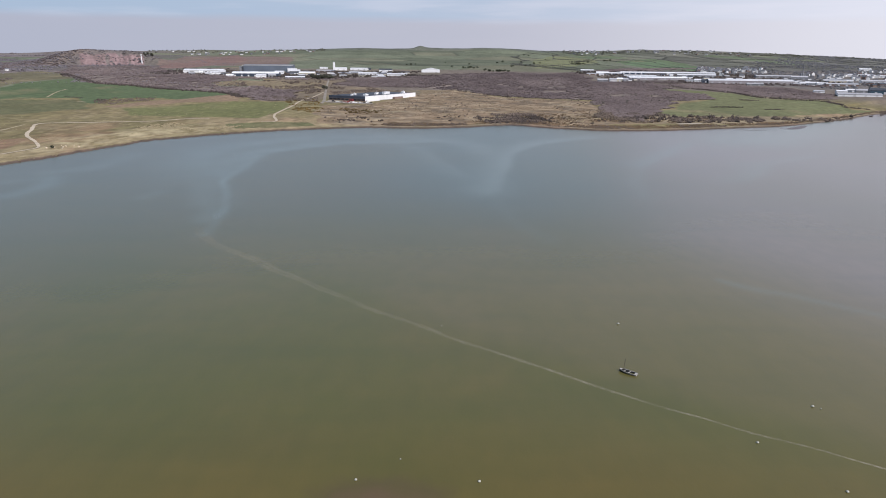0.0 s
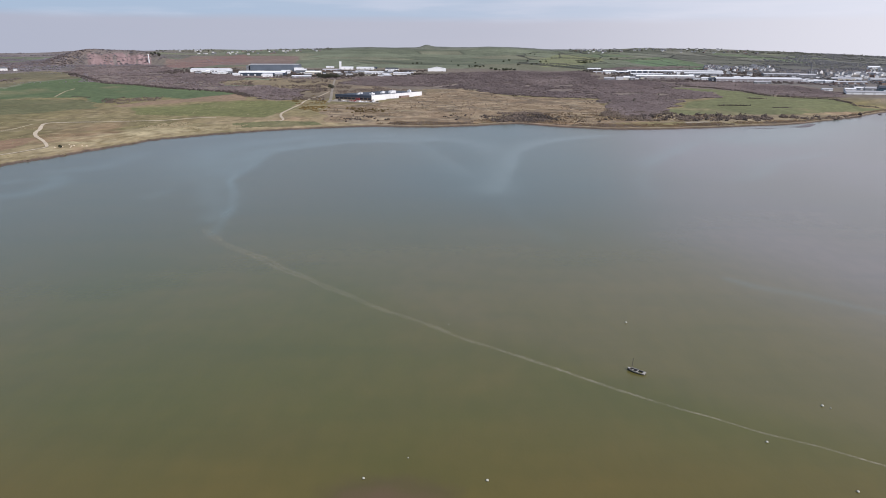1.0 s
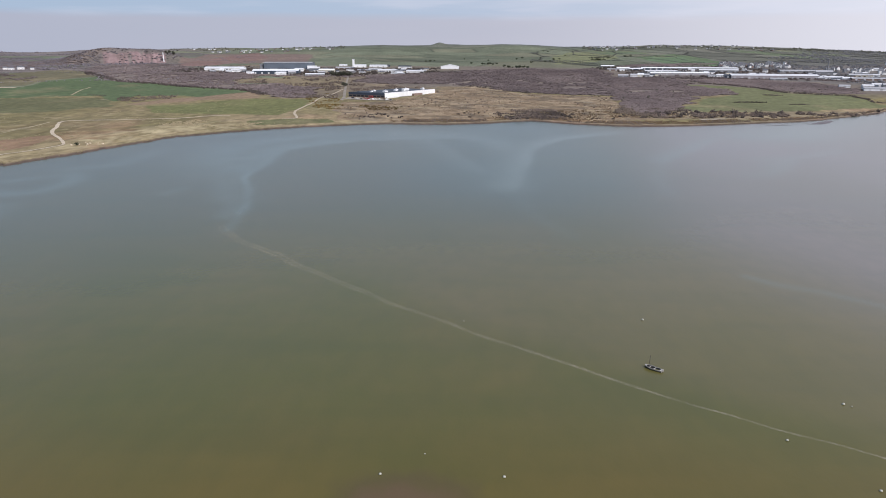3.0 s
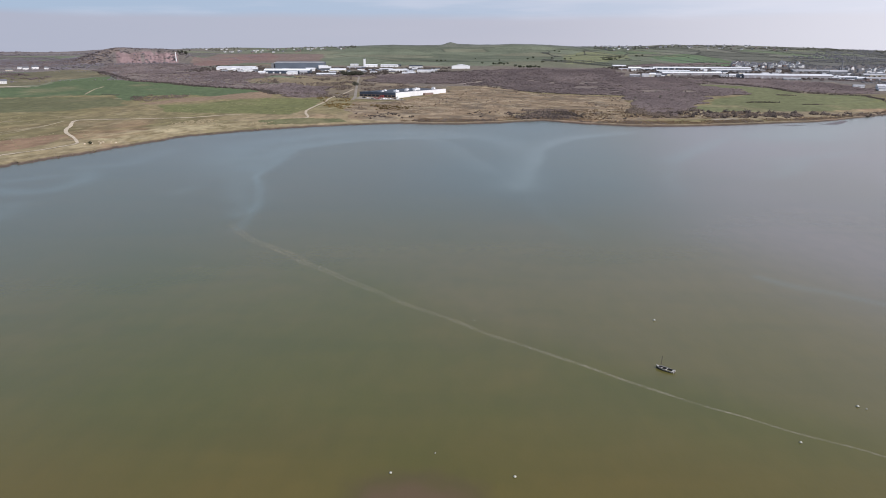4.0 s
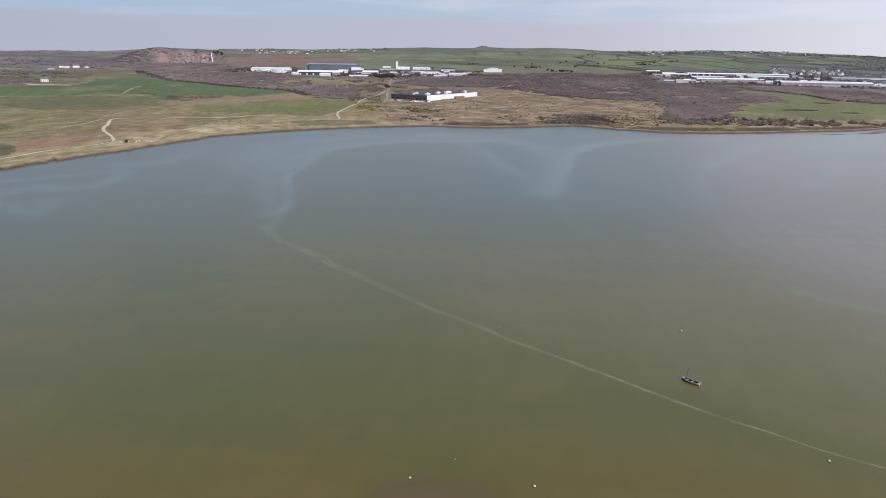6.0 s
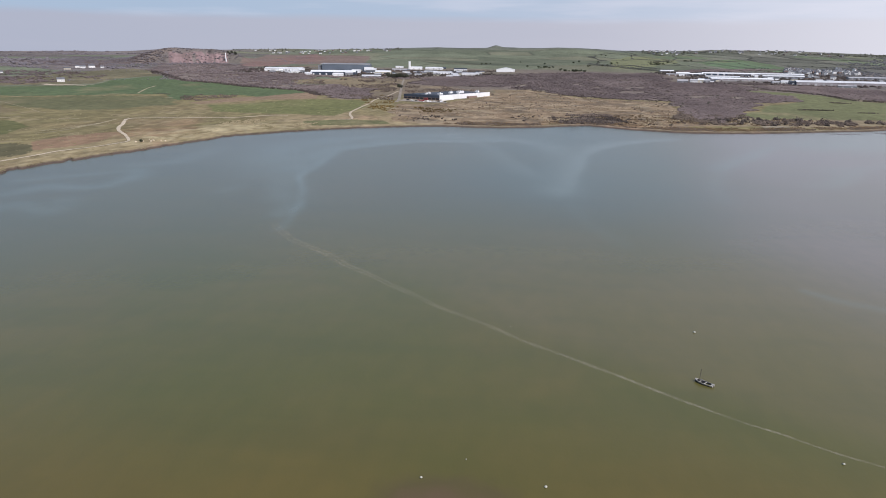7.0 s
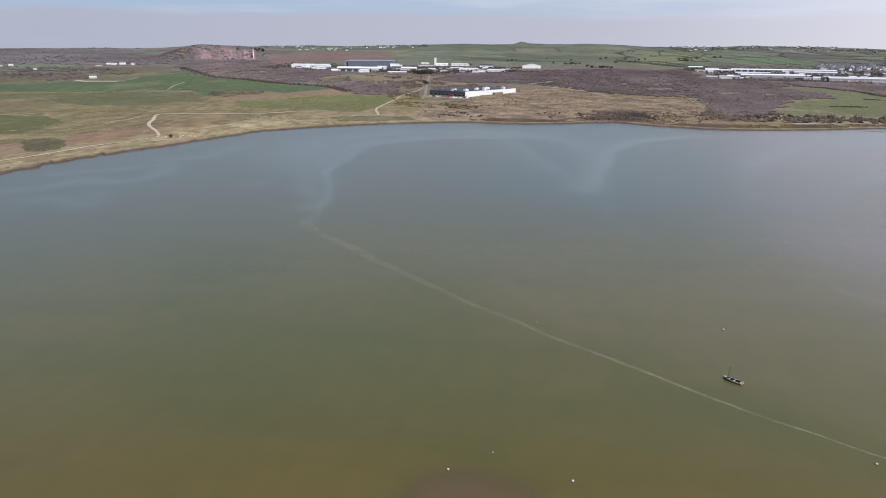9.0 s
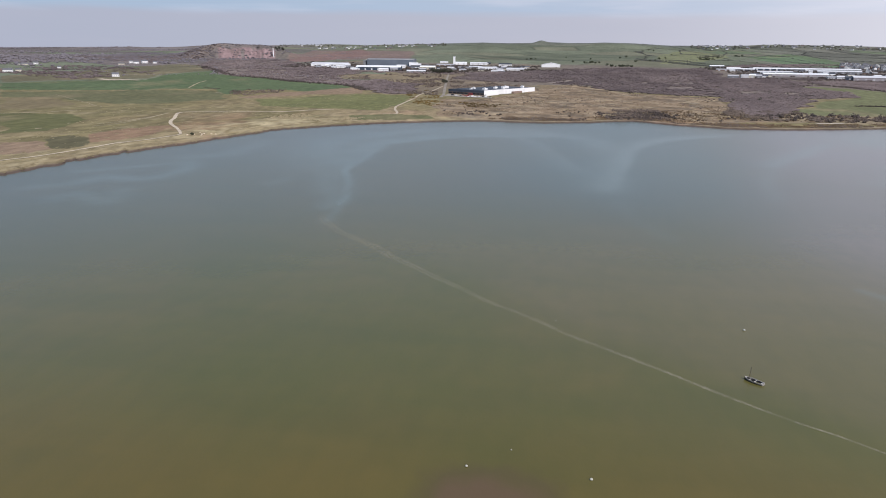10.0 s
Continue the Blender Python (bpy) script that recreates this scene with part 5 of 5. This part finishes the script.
ESTATE_EAST = [
    (483, 2493, 44, 7.9, GREY, WHITE), (470, 2185, 37, 13.0, GREY, WHITE), (512, 2206, 39, 8.8, NAVY, WHITE),
    # (561, 2096): dark shed added for a strip of shade below the roofs
    (573, 2238, 71, 9.8, NAVY, WHITE), (653, 2236, 103, 9.9, GREY, WHITE), (561, 2096, 90, 7.5, NAVY, PALE),
    # (573, 1958): pink-grey wall colour stands for shade under its roof
    (573, 1958, 153, 10.3, PINKGREY, WHITE), (401, 1857, 25, 11.0, GREY, LIGHTROOF), (433, 1881, 18, 10.4, PALE, LIGHTROOF),
    (451, 1882, 15, 12.0, CREAM, WHITE), (464, 1878, 15, 10.5, GREY, LIGHTROOF), (763, 2233, 125, 10.0, GREY, PALE),
    (731, 2112, 106, 10.4, GREY, PALE), (633, 1960, 25, 7.2, GREY, PALE), (627, 1862, 22, 8.4, PALE, LIGHTROOF),
    (647, 1855, 24, 9.9, WHITE, PALE), (666, 1811, 51, 11.9, NAVY, DARKROOF), (753, 1788, 200, 13.5, PINKGREY, PALE),
    (739, 1734, 37, 6.6, GREY, LIGHTROOF), (936, 2068, 97, 7.9, GREY, LIGHTROOF), (441, 2186, 35, 6.9, BRICK, LIGHTROOF),
]
TOWN_EDGE = [
    (900, 1735, 24, 6.8, WHITE, WHITE), (972, 1816, 52, 9.6, CREAM, LIGHTROOF), (1005, 1815, 23, 8.8, WHITE, PALE),
    (1441, 2511, 36, 10.1, WHITE, WHITE), (1209, 2125, 71, 8.5, PALE, PALE), (775, 1502, 20, 6.5, WHITE, LIGHTROOF),
    (816, 1491, 20, 7.9, PALE, PALE), (852, 1517, 27, 8.1, SLATEBLUE, PALE), (858, 1485, 28, 10.6, GREY, LIGHTROOF),
    (863, 1453, 21, 15.7, TEAL, DARKROOF), (890, 1450, 32, 14.5, TEAL, DARKROOF), (813, 1413, 77, 8.2, WHITE, LIGHTROOF),
    (876, 1753, 42, 7.6, PALE, PALE), (955, 1965, 41, 13.5, GREY, LIGHTROOF), (929, 1697, 68, 7.5, BRICK, LIGHTROOF),
    (1053, 1788, 54, 9.6, PALE, LIGHTROOF), (1224, 2070, 46, 9.3, WHITE, PALE),
]
COLOUR = {PINKGREY: "pinkish grey", WHITE: "white", CREAM: "cream", GREY: "grey", BRICK: "brown", NAVY: "dark blue", PALE: "pale grey", TEAL: "dark teal", SLATEBLUE: "slate-blue", DARKROOF: "black"}
for k, (x, y, w, h, wall, roof) in enumerate(ESTATE + ESTATE_EAST + TOWN_EDGE):
    turn = -math.degrees(math.atan2(x, y)) * 0.6 + (k * 37) % 11 - 5
    shed(x, y, w, h * 0.87, turn, wall, roof, label=f"{'long' if w > 60 else 'small'} {COLOUR[wall]} metal-clad industrial shed with a shallow roof")
shed(-48, 2279, 44, 9, 90, WHITE, WHITE, 57, "large white shed with a broad pitched gable", False, 0.2)
er = np.random.default_rng(31)
for (cx, cy, sx, sy, many) in ((-420, 2110, 300, 130, 46), (-170, 2160, 110, 100, 16), (640, 2090, 190, 190, 30), (1000, 1800, 160, 160, 34)):
    for k in range(many):
        x, y = cx + er.uniform(-sx, sx), cy + er.uniform(-sy, sy)
        w, pick = er.uniform(8, 20), int(er.integers(0, 5))
        shed(x, y, w, er.uniform(4, 7), er.uniform(-14, 14), (WHITE, CREAM, BRICK, GREY, WHITE)[pick], (PALE, SLATE, DARKROOF, LIGHTROOF, DARKROOF)[pick], er.uniform(8, 14),
             f"small {('white', 'cream', 'brown', 'grey', 'white')[pick]} workshop on an industrial estate", False)
for k, (outline, many) in enumerate((([(-830, 2000), (-830, 2330), (-20, 2330), (-20, 2010), (-300, 1900)], 2300), ([(420, 1860), (420, 2450), (900, 2500), (1000, 1700), (760, 1760)], 2300))):
    p = fill(outline, many, rng)
    p = p[value_noise(p[:, 0], p[:, 1], 60, 37) > 0.44]
    growth("estate_trees", p, rng.uniform(2.5, 5.5, len(p)), canopy, DARKTWIG, "leafless trees between industrial sheds", "woodland", 170 + k, 1.4)
for k, (outline, many) in enumerate((([(-760, 1900), (-560, 1850), (-300, 1840), (-60, 2020), (-100, 2070), (-300, 1900), (-560, 1920), (-720, 2000)], 800),
                                     ([(420, 1830), (560, 1810), (760, 1740), (880, 1650), (905, 1690), (760, 1775), (560, 1900), (420, 1850)], 600))):
    p = fill(outline, many, rng, 12)
    p = p[value_noise(p[:, 0], p[:, 1] * 0.5, 30, 38) > 0.42]
    growth("estate_trees", p, rng.uniform(1.8, 4.2, len(p)), canopy, WOOD, "leafless trees before an industrial estate", "woodland", 174 + k, 2.0)
stack = thing("chimney_stack", pose(1020, 2090, ground_z(1020, 2090)), "tall thin grey chimney stack in a distant town", "chimney")
part("flue", turned([(1.9, -2), (1.7, 4), (1.1, 33), (1.2, 34)], 12), GREY, stack)
part("cap", turned([(1.25, 34), (1.4, 34.4), (1.4, 35), (0.9, 35.2)], 12), DARKROOF, stack)
hall = shed(-541, 2212, 146, 22, 3, SLATEBLUE, GREY, 60, "large slate-blue factory hall with a pale roof edge", False, 0.08)
part("eaves_band", boxed(-76, 76, -30.9, -30.2, 18.6, 19.8), PALE, hall, "pale band under the eaves")
part("annexe", boxed(-86, -77, -24, 20, -2, 16), GREY, hall, "grey lower annexe")
part("annexe", boxed(60, 88, -36, -30.4, -2, 11), WHITE, hall, "white lower annexe")
tower = thing("tower", pose(-362, 2366, ground_z(-362, 2366)), "square white tower rising over an industrial shed", "tower")
part("shaft", boxed(-3, 3, -3, 3, -2, 26, bevel=0.1), WHITE, tower)
part("cap", boxed(-3.3, 3.3, -3.3, 3.3, 26, 27.2, bevel=0.1), GREY, tower)
mast = thing("tower", pose(-1072, 2581, ground_z(-1072, 2581), 0, -2.5, 0), "tall slim white tower standing beside a quarry", "tower")
part("shaft", turned([(2.3, -2), (2.1, 4), (1.4, 26), (1.4, 28)]), WHITE, mast)
part("head", turned([(1.5, 28), (2.0, 28.6), (2.0, 31), (1.1, 31.8)]), WHITE, mast)

# the big factory by the shore
fac_a, fac_b = Vector((-138, 1238, 0)), Vector((-58, 1380, 0))
long_way = (fac_b - fac_a).normalized()
back_way = Vector((-long_way.y, long_way.x, 0))
L_FAC, W_FAC = (fac_b - fac_a).length, 78.0
fz = ground_z(-120, 1260) + 0.2
fm = Matrix(((long_way.x, back_way.x, 0, fac_a.x), (long_way.y, back_way.y, 0, fac_a.y), (0, 0, 1, fz), (0, 0, 0, 1)))
factory = thing("factory", fm, "long low factory with white and slate-blue walls and a dark roof", "building")
FT = 8.2
n_pan = 28
for k in range(n_pan):
    x0, x1 = L_FAC * k / n_pan, L_FAC * (k + 1) / n_pan
    part("cladding_panel", boxed(x0 + 0.04, x1 - 0.04, -0.35, 0.0, 0.6 if k % 9 else 0.9, FT + 0.5), WHITE, factory)
part("plinth", boxed(0, L_FAC, -0.15, 0.3, -2, 0.62), GREY, factory)
part("core", boxed(0.05, L_FAC, 0.02, W_FAC, -2, FT - 0.6), GREY, factory)
for k in range(18):
    y0, y1 = W_FAC * k / 18, W_FAC * (k + 1) / 18
    part("cladding_panel", boxed(-0.35, 0.0, y0 + 0.03, y1 - 0.03, 4.2, FT + 0.2), NAVY, factory)
    if k % 2 == 0:
        part("window", boxed(-0.3, 0.0, y0 + 0.4, y1 + 3.6, 1.0, 3.6), GLASS, factory)
part("ground_floor_wall", boxed(-0.2, 0.03, 0, W_FAC, -2, 4.15), BRICK, factory)
part("roof", boxed(0.3, L_FAC - 0.2, 0.3, W_FAC - 0.2, FT - 0.58, FT - 0.1), DARKROOF, factory)
part("parapet", boxed(-0.35, L_FAC, -0.02, 0.5, FT - 0.6, FT + 0.52), WHITE, factory)
for k in range(5):
    yy = 8 + 15 * k
    part("roof_bay", prism([(yy - 6.5, FT - 0.1), (yy + 6.5, FT - 0.1), (yy, FT + 0.45)], 14, L_FAC - 6), DARKROOF, factory).matrix_local = Matrix(((0, 1, 0, 0), (1, 0, 0, 0), (0, 0, 1, 0), (0, 0, 0, 1)))
VENTS = [(30, 20, 9, 6, 2.6), (70, 26, 6, 5, 2.4), (78, 14, 5, 5, 3.2), (96, 22, 14, 8, 4.0), (92, 40, 6, 6, 2.2), (140, 12, 5, 4, 3.2), (150, 20, 9, 4, 2.4), (40, 52, 6, 5, 2.0), (120, 34, 5, 5, 1.8), (16, 40, 5, 4, 1.6)]
for x, y, a, b, h in VENTS:
    v = part("roof_plant", boxed(x - a / 2, x + a / 2, y - b / 2, y + b / 2, FT - 0.05, FT + h, bevel=0.3), WHITE, factory, "white rooftop plant box")
    part("cowl", turned([(1.0, FT + h), (1.0, FT + h + 0.8), (1.5, FT + h + 0.9), (0.4, FT + h + 1.5)], 10), PALE, v).location = (x, y, 0)
part("lean_to", boxed(84, 112, -5, -0.4, -2, 4.0, bevel=0.15), BRICK, factory, "low brown lean-to")
part("lean_to", boxed(2, 40, -3, -0.4, -2, 2.6, bevel=0.15), WHITE, factory, "low white store")
part("porch", boxed(-4, -0.4, 24, 31, -2, 3.6, bevel=0.15), RED, factory, "red entrance porch")
yard = bmesh.new()
vs = [yard.verts.new(fm.inverted() @ Vector((x, y, ground_z(x, y) + 0.45))) for x, y in ((-205, 1222), (-160, 1203), (-122, 1200), (-122, 1218), (-136, 1229), (-205, 1268))]
yard.faces.new(vs)
yo = part("car_park", yard, TARMAC)
yo.matrix_basis = fm
tagged(yo, "worn grey tarmac car park before the factory", "car park", kind="structure")


def car(x, y, turn, paint, label, van=False):
    t = thing("van" if van else "car", pose(x, y, ground_z(x, y) + 0.5, 0, 0, turn), label, "van" if van else "car", "parked cars")
    l, w, h = (5.6, 2.0, 2.4) if van else (4.3, 1.75, 1.45)
    if van:
        out = [(-l / 2, 0.35), (l / 2, 0.35), (l / 2, 1.1), (l / 2 - 0.9, 1.3), (l / 2 - 1.4, h), (-l / 2, h)]
    else:
        out = [(-l / 2, 0.3), (l / 2, 0.3), (l / 2, 0.75), (l / 2 - 1.1, 0.9), (l / 2 - 1.8, h), (-l / 2 + 0.8, h), (-l / 2, 0.95)]
    bm = prism(out, -w / 2, w / 2)
    bmesh.ops.bevel(bm, geom=bm.edges[:], offset=0.08, segments=2, affect="EDGES")
    part("body", bm, paint, t)
    part("windscreen", boxed(l / 2 - 1.75, l / 2 - 1.2, -w / 2 - 0.01, w / 2 + 0.01, 0.95, h - 0.12), GLASS, t)
    for sx in (-1, 1):
        for sy in (-1, 1):
            part("wheel", tube(bmesh.new(), (sx * l * 0.31, sy * (w / 2 - 0.1), 0.32), (sx * l * 0.31, sy * (w / 2 + 0.06), 0.32), 0.32, 0.32, 12), RUBBER, t)
    return t


CARS = [(-150, 1200, 20, 1), (-146, 1203, 20, 1), (-140, 1206, 24, 1), (-133, 1204, 28, 0), (-127, 1203, 30, 1), (-160, 1208, 18, 2), (-165, 1212, 18, 2),
        (-172, 1210, 15, 0), (-180, 1216, 15, 1), (-128, 1196, 35, 1), (-188, 1222, 12, 0), (-156, 1192, 20, 1), (-170, 1225, 15, 2), (-121, 1200, 30, 0)]
for k, (x, y, turn, c) in enumerate(CARS):
    car(x - 4, y + 12, turn, (DARKPAINT, WHITE, RED)[c], f"{('dark', 'white', 'red')[c]} {'van' if k % 5 == 0 else 'car'} parked before the factory", k % 5 == 0)


def house(x, y, turn, width, tall, deep, wall, roof, label, group):
    h = thing("house", pose(x, y, ground_z(x, y), 0, 0, turn), label, "house", group)
    d, w, eave = deep / 2, width / 2, tall * 0.62
    part("wall", prism([(-d, -2.5), (d, -2.5), (d, eave), (0, tall), (-d, eave)], -w, w), wall, h).matrix_local = pose(0, 0, 0, 0, 0, 90)
    for s in (-1, 1):
        part("roof", prism([(s * (d + 0.4), eave - 0.25), (s * (d + 0.4), eave + 0.05), (0, tall + 0.25), (0, tall + 0.02)][::s], -w - 0.3, w + 0.3), roof, h).matrix_local = pose(0, 0, 0, 0, 0, 90)
    part("chimney", boxed(w - 1.1, w - 0.3, -0.5, 0.5, tall - 1, tall + 1.4), BRICK, h)
    for k in range(max(2, int(width / 3.2))):
        cx = -w + width * (k + 0.5) / max(2, int(width / 3.2))
        part("window", boxed(cx - 0.6, cx + 0.6, -d - 0.04, -d + 0.05, eave * 0.2, eave * 0.45), GLASS, h)
    return h


FARMS = [(-1260, 1483, 20, 8.5, 0), (-1259, 1515, 13, 7, 1), (-1263, 1660, 9, 5.5, 0), (-984, 1472, 15, 9, 0), (-1292, 2018, 12, 8, 0), (-1263, 2000, 15, 8.5, 0),
         (-1257, 2033, 18, 9.5, 0), (-1436, 1746, 26, 5, 1), (-1437, 1797, 13, 7, 0), (-1265, 1928, 18, 6, 1), (-1290, 1500, 12, 6, 2), (-1222, 2030, 10, 7, 0)]
for k, (x, y, w, h, c) in enumerate(FARMS):
    house(x, y, 28 + (k * 31) % 17, w, h, 8.5, (RENDER, CREAM, BRICK)[c], (SLATE, SLATE, TILE)[c], "white rendered farmhouse with a slate roof among fields", "farm buildings")
tagged(ribbon("farmyard", [(-975, 1400), (-942, 1385), (-920, 1395), (-875, 1394)], (14, 22, 12), 0.5, DIRT), "pale bare farmyard beside a house", "yard", kind="structure")
# the town on the rising ground
hr = np.random.default_rng(23)
count = 0
for k in range(700):
    a, r = 19 + 14 * hr.uniform() ** 1.7, 2150 + 750 * hr.uniform() ** 0.8
    x, y = r * math.sin(radians(a)), r * math.cos(radians(a))
    keep = float(value_noise(np.array([x]), np.array([y]), 190, 44, 3)[0])
    if keep < 0.5 or (y < 2350 and x < 800):
        continue
    pale = hr.uniform() < 0.72
    house(x, y, -a + hr.uniform(-35, 35) + (90 if pale and hr.uniform() < 0.6 else 0), hr.uniform(7, 13), hr.uniform(7.5, 11), 8.5, RENDER if pale else (BRICK if hr.uniform() < 0.5 else GREY), SLATE if hr.uniform() < 0.88 else TILE,
          "white rendered house with a slate roof in town" if pale else "dull house with a dark roof in a distant town", "town houses")
    count += 1
    if count > 190:
        break
for k in range(120):
    a = hr.uniform(9.5, 22.5) if k < 70 else hr.uniform(-21, -10)
    r = hr.uniform(4050, 4400) if k < 70 else hr.uniform(3900, 4300)
    x, y = r * math.sin(radians(a)), r * math.cos(radians(a))
    house(x, y, -a + hr.uniform(-30, 30), hr.uniform(7, 14), hr.uniform(6, 8), 7.5, RENDER if hr.uniform() < 0.6 else (BRICK if hr.uniform() < 0.5 else GREY), SLATE, "pale house on a distant hilltop", "hilltop houses")

def boulder(x, y, size, seed):
    r = np.random.default_rng(seed)
    bm = bmesh.new()
    bmesh.ops.create_icosphere(bm, subdivisions=2, radius=size)
    for v in bm.verts:
        v.co *= 1 + 0.35 * (noise.noise(v.co / size * 1.3 + Vector((seed, 0, 0))))
        v.co.z *= 0.6
    ob = part("boulder", bm, DIRT)
    ob.matrix_basis = pose(x, y, ground_z(x, y) + size * 0.2, 0, 0, r.uniform(0, 360))
    return tagged(ob, "pale weathered boulder beside the dirt track", "boulder", "boulders by the track")


for k in range(9):
    boulder(-352 + 7 * math.sin(k * 2.1) + 1.6 * k, 640 + 10 * math.cos(k * 1.7), 0.8 + 0.25 * (k % 3), k + 1)
shrub = [twig_tree(np.random.default_rng(90), 60, 0.6, False, 0.16)]
sv, sf = shrub[0]
sm = bpy.data.meshes.new("shrub")
sm.from_pydata((sv * 3.2).tolist(), [], sf.tolist())
sm.materials.append(GREEN_LEAF)
so = tagged(new("shrub", sm), "dark lone shrub at the end of a dirt track", "shrub")
so.location = (-350, 631, ground_z(-350, 631) - 0.4)

# ---- on the water ----
def buoy(x, y, r, label):
    t = thing("buoy", pose(x, y, 0, 4, 3, x * 13), label, "buoy", "mooring buoys")
    prof = [(r * math.sin(a), r * 0.45 - r * 0.92 * math.cos(a)) for a in np.linspace(0.12, math.pi - 0.25, 12)]
    part("float", turned(prof), BUOY, t)
    part("waterline_band", turned([(r * 0.93, -0.03), (r * 1.0, 0.0), (r * 1.015, 0.05 * r + 0.02), (r * 0.98, 0.09)], 16), WEED, t, "dark weed at the waterline")
    part("mooring_eye", tube(tube(tube(bmesh.new(), (-0.05, 0, r * 1.3), (-0.05, 0, r * 1.55), 0.015, 0.015), (0.05, 0, r * 1.3), (0.05, 0, r * 1.55), 0.015, 0.015),
                             (-0.05, 0, r * 1.55), (0.05, 0, r * 1.55), 0.015, 0.015), ALLOY, t)
    return t


BUOYS = [(7.5, 128.7, 0.36), (-18.1, 128.9, 0.34), (57.4, 219.2, 0.42), (72.0, 145.1, 0.34), (93.4, 162.8, 0.40), (94.9, 161.6, 0.22), (82.3, 126.3, 0.34), (-9.3, 136.9, 0.2), (-0.9, 216.1, 0.2)]
for x, y, r in BUOYS:
    buoy(x, y, r * 0.88, "round white mooring buoy afloat on brown water" if r > 0.3 else "small dull white float on brown water")


def boat():
    """A small open sailing boat, bow to +x."""
    t = thing("boat", pose(51.4, 181.6, 0.0, 0, 0, 140.5), "small off-white open boat with a bare mast moored on brown water", "boat")
    t.scale = (0.86, 0.86, 0.86)
    st = [(-2.95, 0.72, 0.50, 0.62), (-2.2, 0.88, 0.46, 0.60), (-1.1, 1.0, 0.42, 0.60), (0.2, 1.02, 0.40, 0.64), (1.4, 0.84, 0.40, 0.72), (2.3, 0.50, 0.42, 0.84), (2.9, 0.16, 0.46, 0.95), (3.1, 0.02, 0.6, 1.0)]
    bm = bmesh.new()
    rows = []
    for x, w, dr, fb in st:
        rows.append([bm.verts.new((x, w * u, -dr + (fb + dr) * v)) for u, v in ((-1, 1), (-0.97, 0.6), (-0.75, 0.2), (-0.3, 0.03), (0, 0), (0.3, 0.03), (0.75, 0.2), (0.97, 0.6), (1, 1))])
    for a, b in zip(rows, rows[1:]):
        for i in range(8):
            bm.faces.new((a[i], b[i], b[i + 1], a[i + 1]))
    bm.faces.new(rows[0])
    for f in bm.faces:
        f.smooth = True
    part("hull", bm, HULL, t, "dark lower hull, blackened for waterline shade")
    for sgn in (-1, 1):
        side = bmesh.new()
        low = [side.verts.new((x, sgn * (w * 0.985 + 0.012), -dr + (fb + dr) * 0.70)) for x, w, dr, fb in st[:-1]]
        top = [side.verts.new((x, sgn * (w + 0.015), fb - 0.02)) for x, w, dr, fb in st[:-1]]
        for k in range(len(low) - 1):
            side.faces.new((low[k], low[k + 1], top[k + 1], top[k])[::sgn])
        bmesh.ops.solidify(side, geom=side.faces[:], thickness=0.02)
        part("sheer_strake", side, TRIMWHITE, t, "off-white upper plank of the hull")
        rim = bmesh.new()
        for a, b in zip(st, st[1:]):
            tube(rim, (a[0], sgn * a[1], a[3]), (b[0], sgn * b[1], b[3]), 0.05, 0.05, 6)
        part("gunwale", rim, TRIMWHITE, t, "pale gunwale")
    part("transom", boxed(-3.0, -2.93, -0.7, 0.7, 0.05, 0.62, bevel=0.02), TRIMWHITE, t, "off-white transom")
    fl = bmesh.new()
    lo = [fl.verts.new((x, -w * 0.8, -0.15)) for x, w, dr, fb in st[:6]]
    hi = [fl.verts.new((x, w * 0.8, -0.15)) for x, w, dr, fb in st[:6]]
    for i in range(5):
        fl.faces.new((lo[i], lo[i + 1], hi[i + 1], hi[i]))
    part("floor", fl, BILGE, t, "dark inside of the hull")
    dk = bmesh.new()
    a = [dk.verts.new((x, -w * 0.96, fb - 0.02)) for x, w, dr, fb in st[5:]]
    b = [dk.verts.new((x, w * 0.96, fb - 0.02)) for x, w, dr, fb in st[5:]]
    for i in range(2):
        dk.faces.new((a[i], a[i + 1], b[i + 1], b[i]))
    part("foredeck", dk, TRIMWHITE, t, "off-white foredeck")
    for x, w in ((1.35, 0.80), (-0.35, 0.98)):
        part("thwart", boxed(x - 0.17, x + 0.17, -w, w, 0.44, 0.50, bevel=0.015), TRIMWHITE, t, "off-white thwart")
    part("stern_seat", boxed(-2.9, -2.2, -0.74, 0.74, 0.46, 0.54, bevel=0.02), TRIMWHITE, t)
    part("engine_box", boxed(0.15, 0.7, -0.3, 0.3, 0.14, 0.62, bevel=0.05), BILGE, t)
    m = part("mast", tube(bmesh.new(), (1.75, 0, 0.1), (1.35, 0, 4.6), 0.085, 0.06, 8), SPAR, t, "varnished brown mast")
    part("boom", tube(bmesh.new(), (1.66, 0, 1.3), (-0.9, 0, 1.25), 0.05, 0.04, 8), ALLOY, m)
    for p in ((3.0, 0, 0.98), (1.3, 0.85, 0.72), (1.3, -0.85, 0.72)):
        part("stay", tube(bmesh.new(), p, (1.37, 0, 4.45), 0.008, 0.008, 4), ALLOY, m)
    o = part("outboard", boxed(-3.25, -2.9, -0.18, 0.18, 0.45, 1.0, bevel=0.06), TRIMWHITE, t)
    part("outboard_leg", boxed(-3.15, -3.0, -0.06, 0.06, -0.4, 0.46, bevel=0.02), DARKPAINT, o)
    return t


boat()
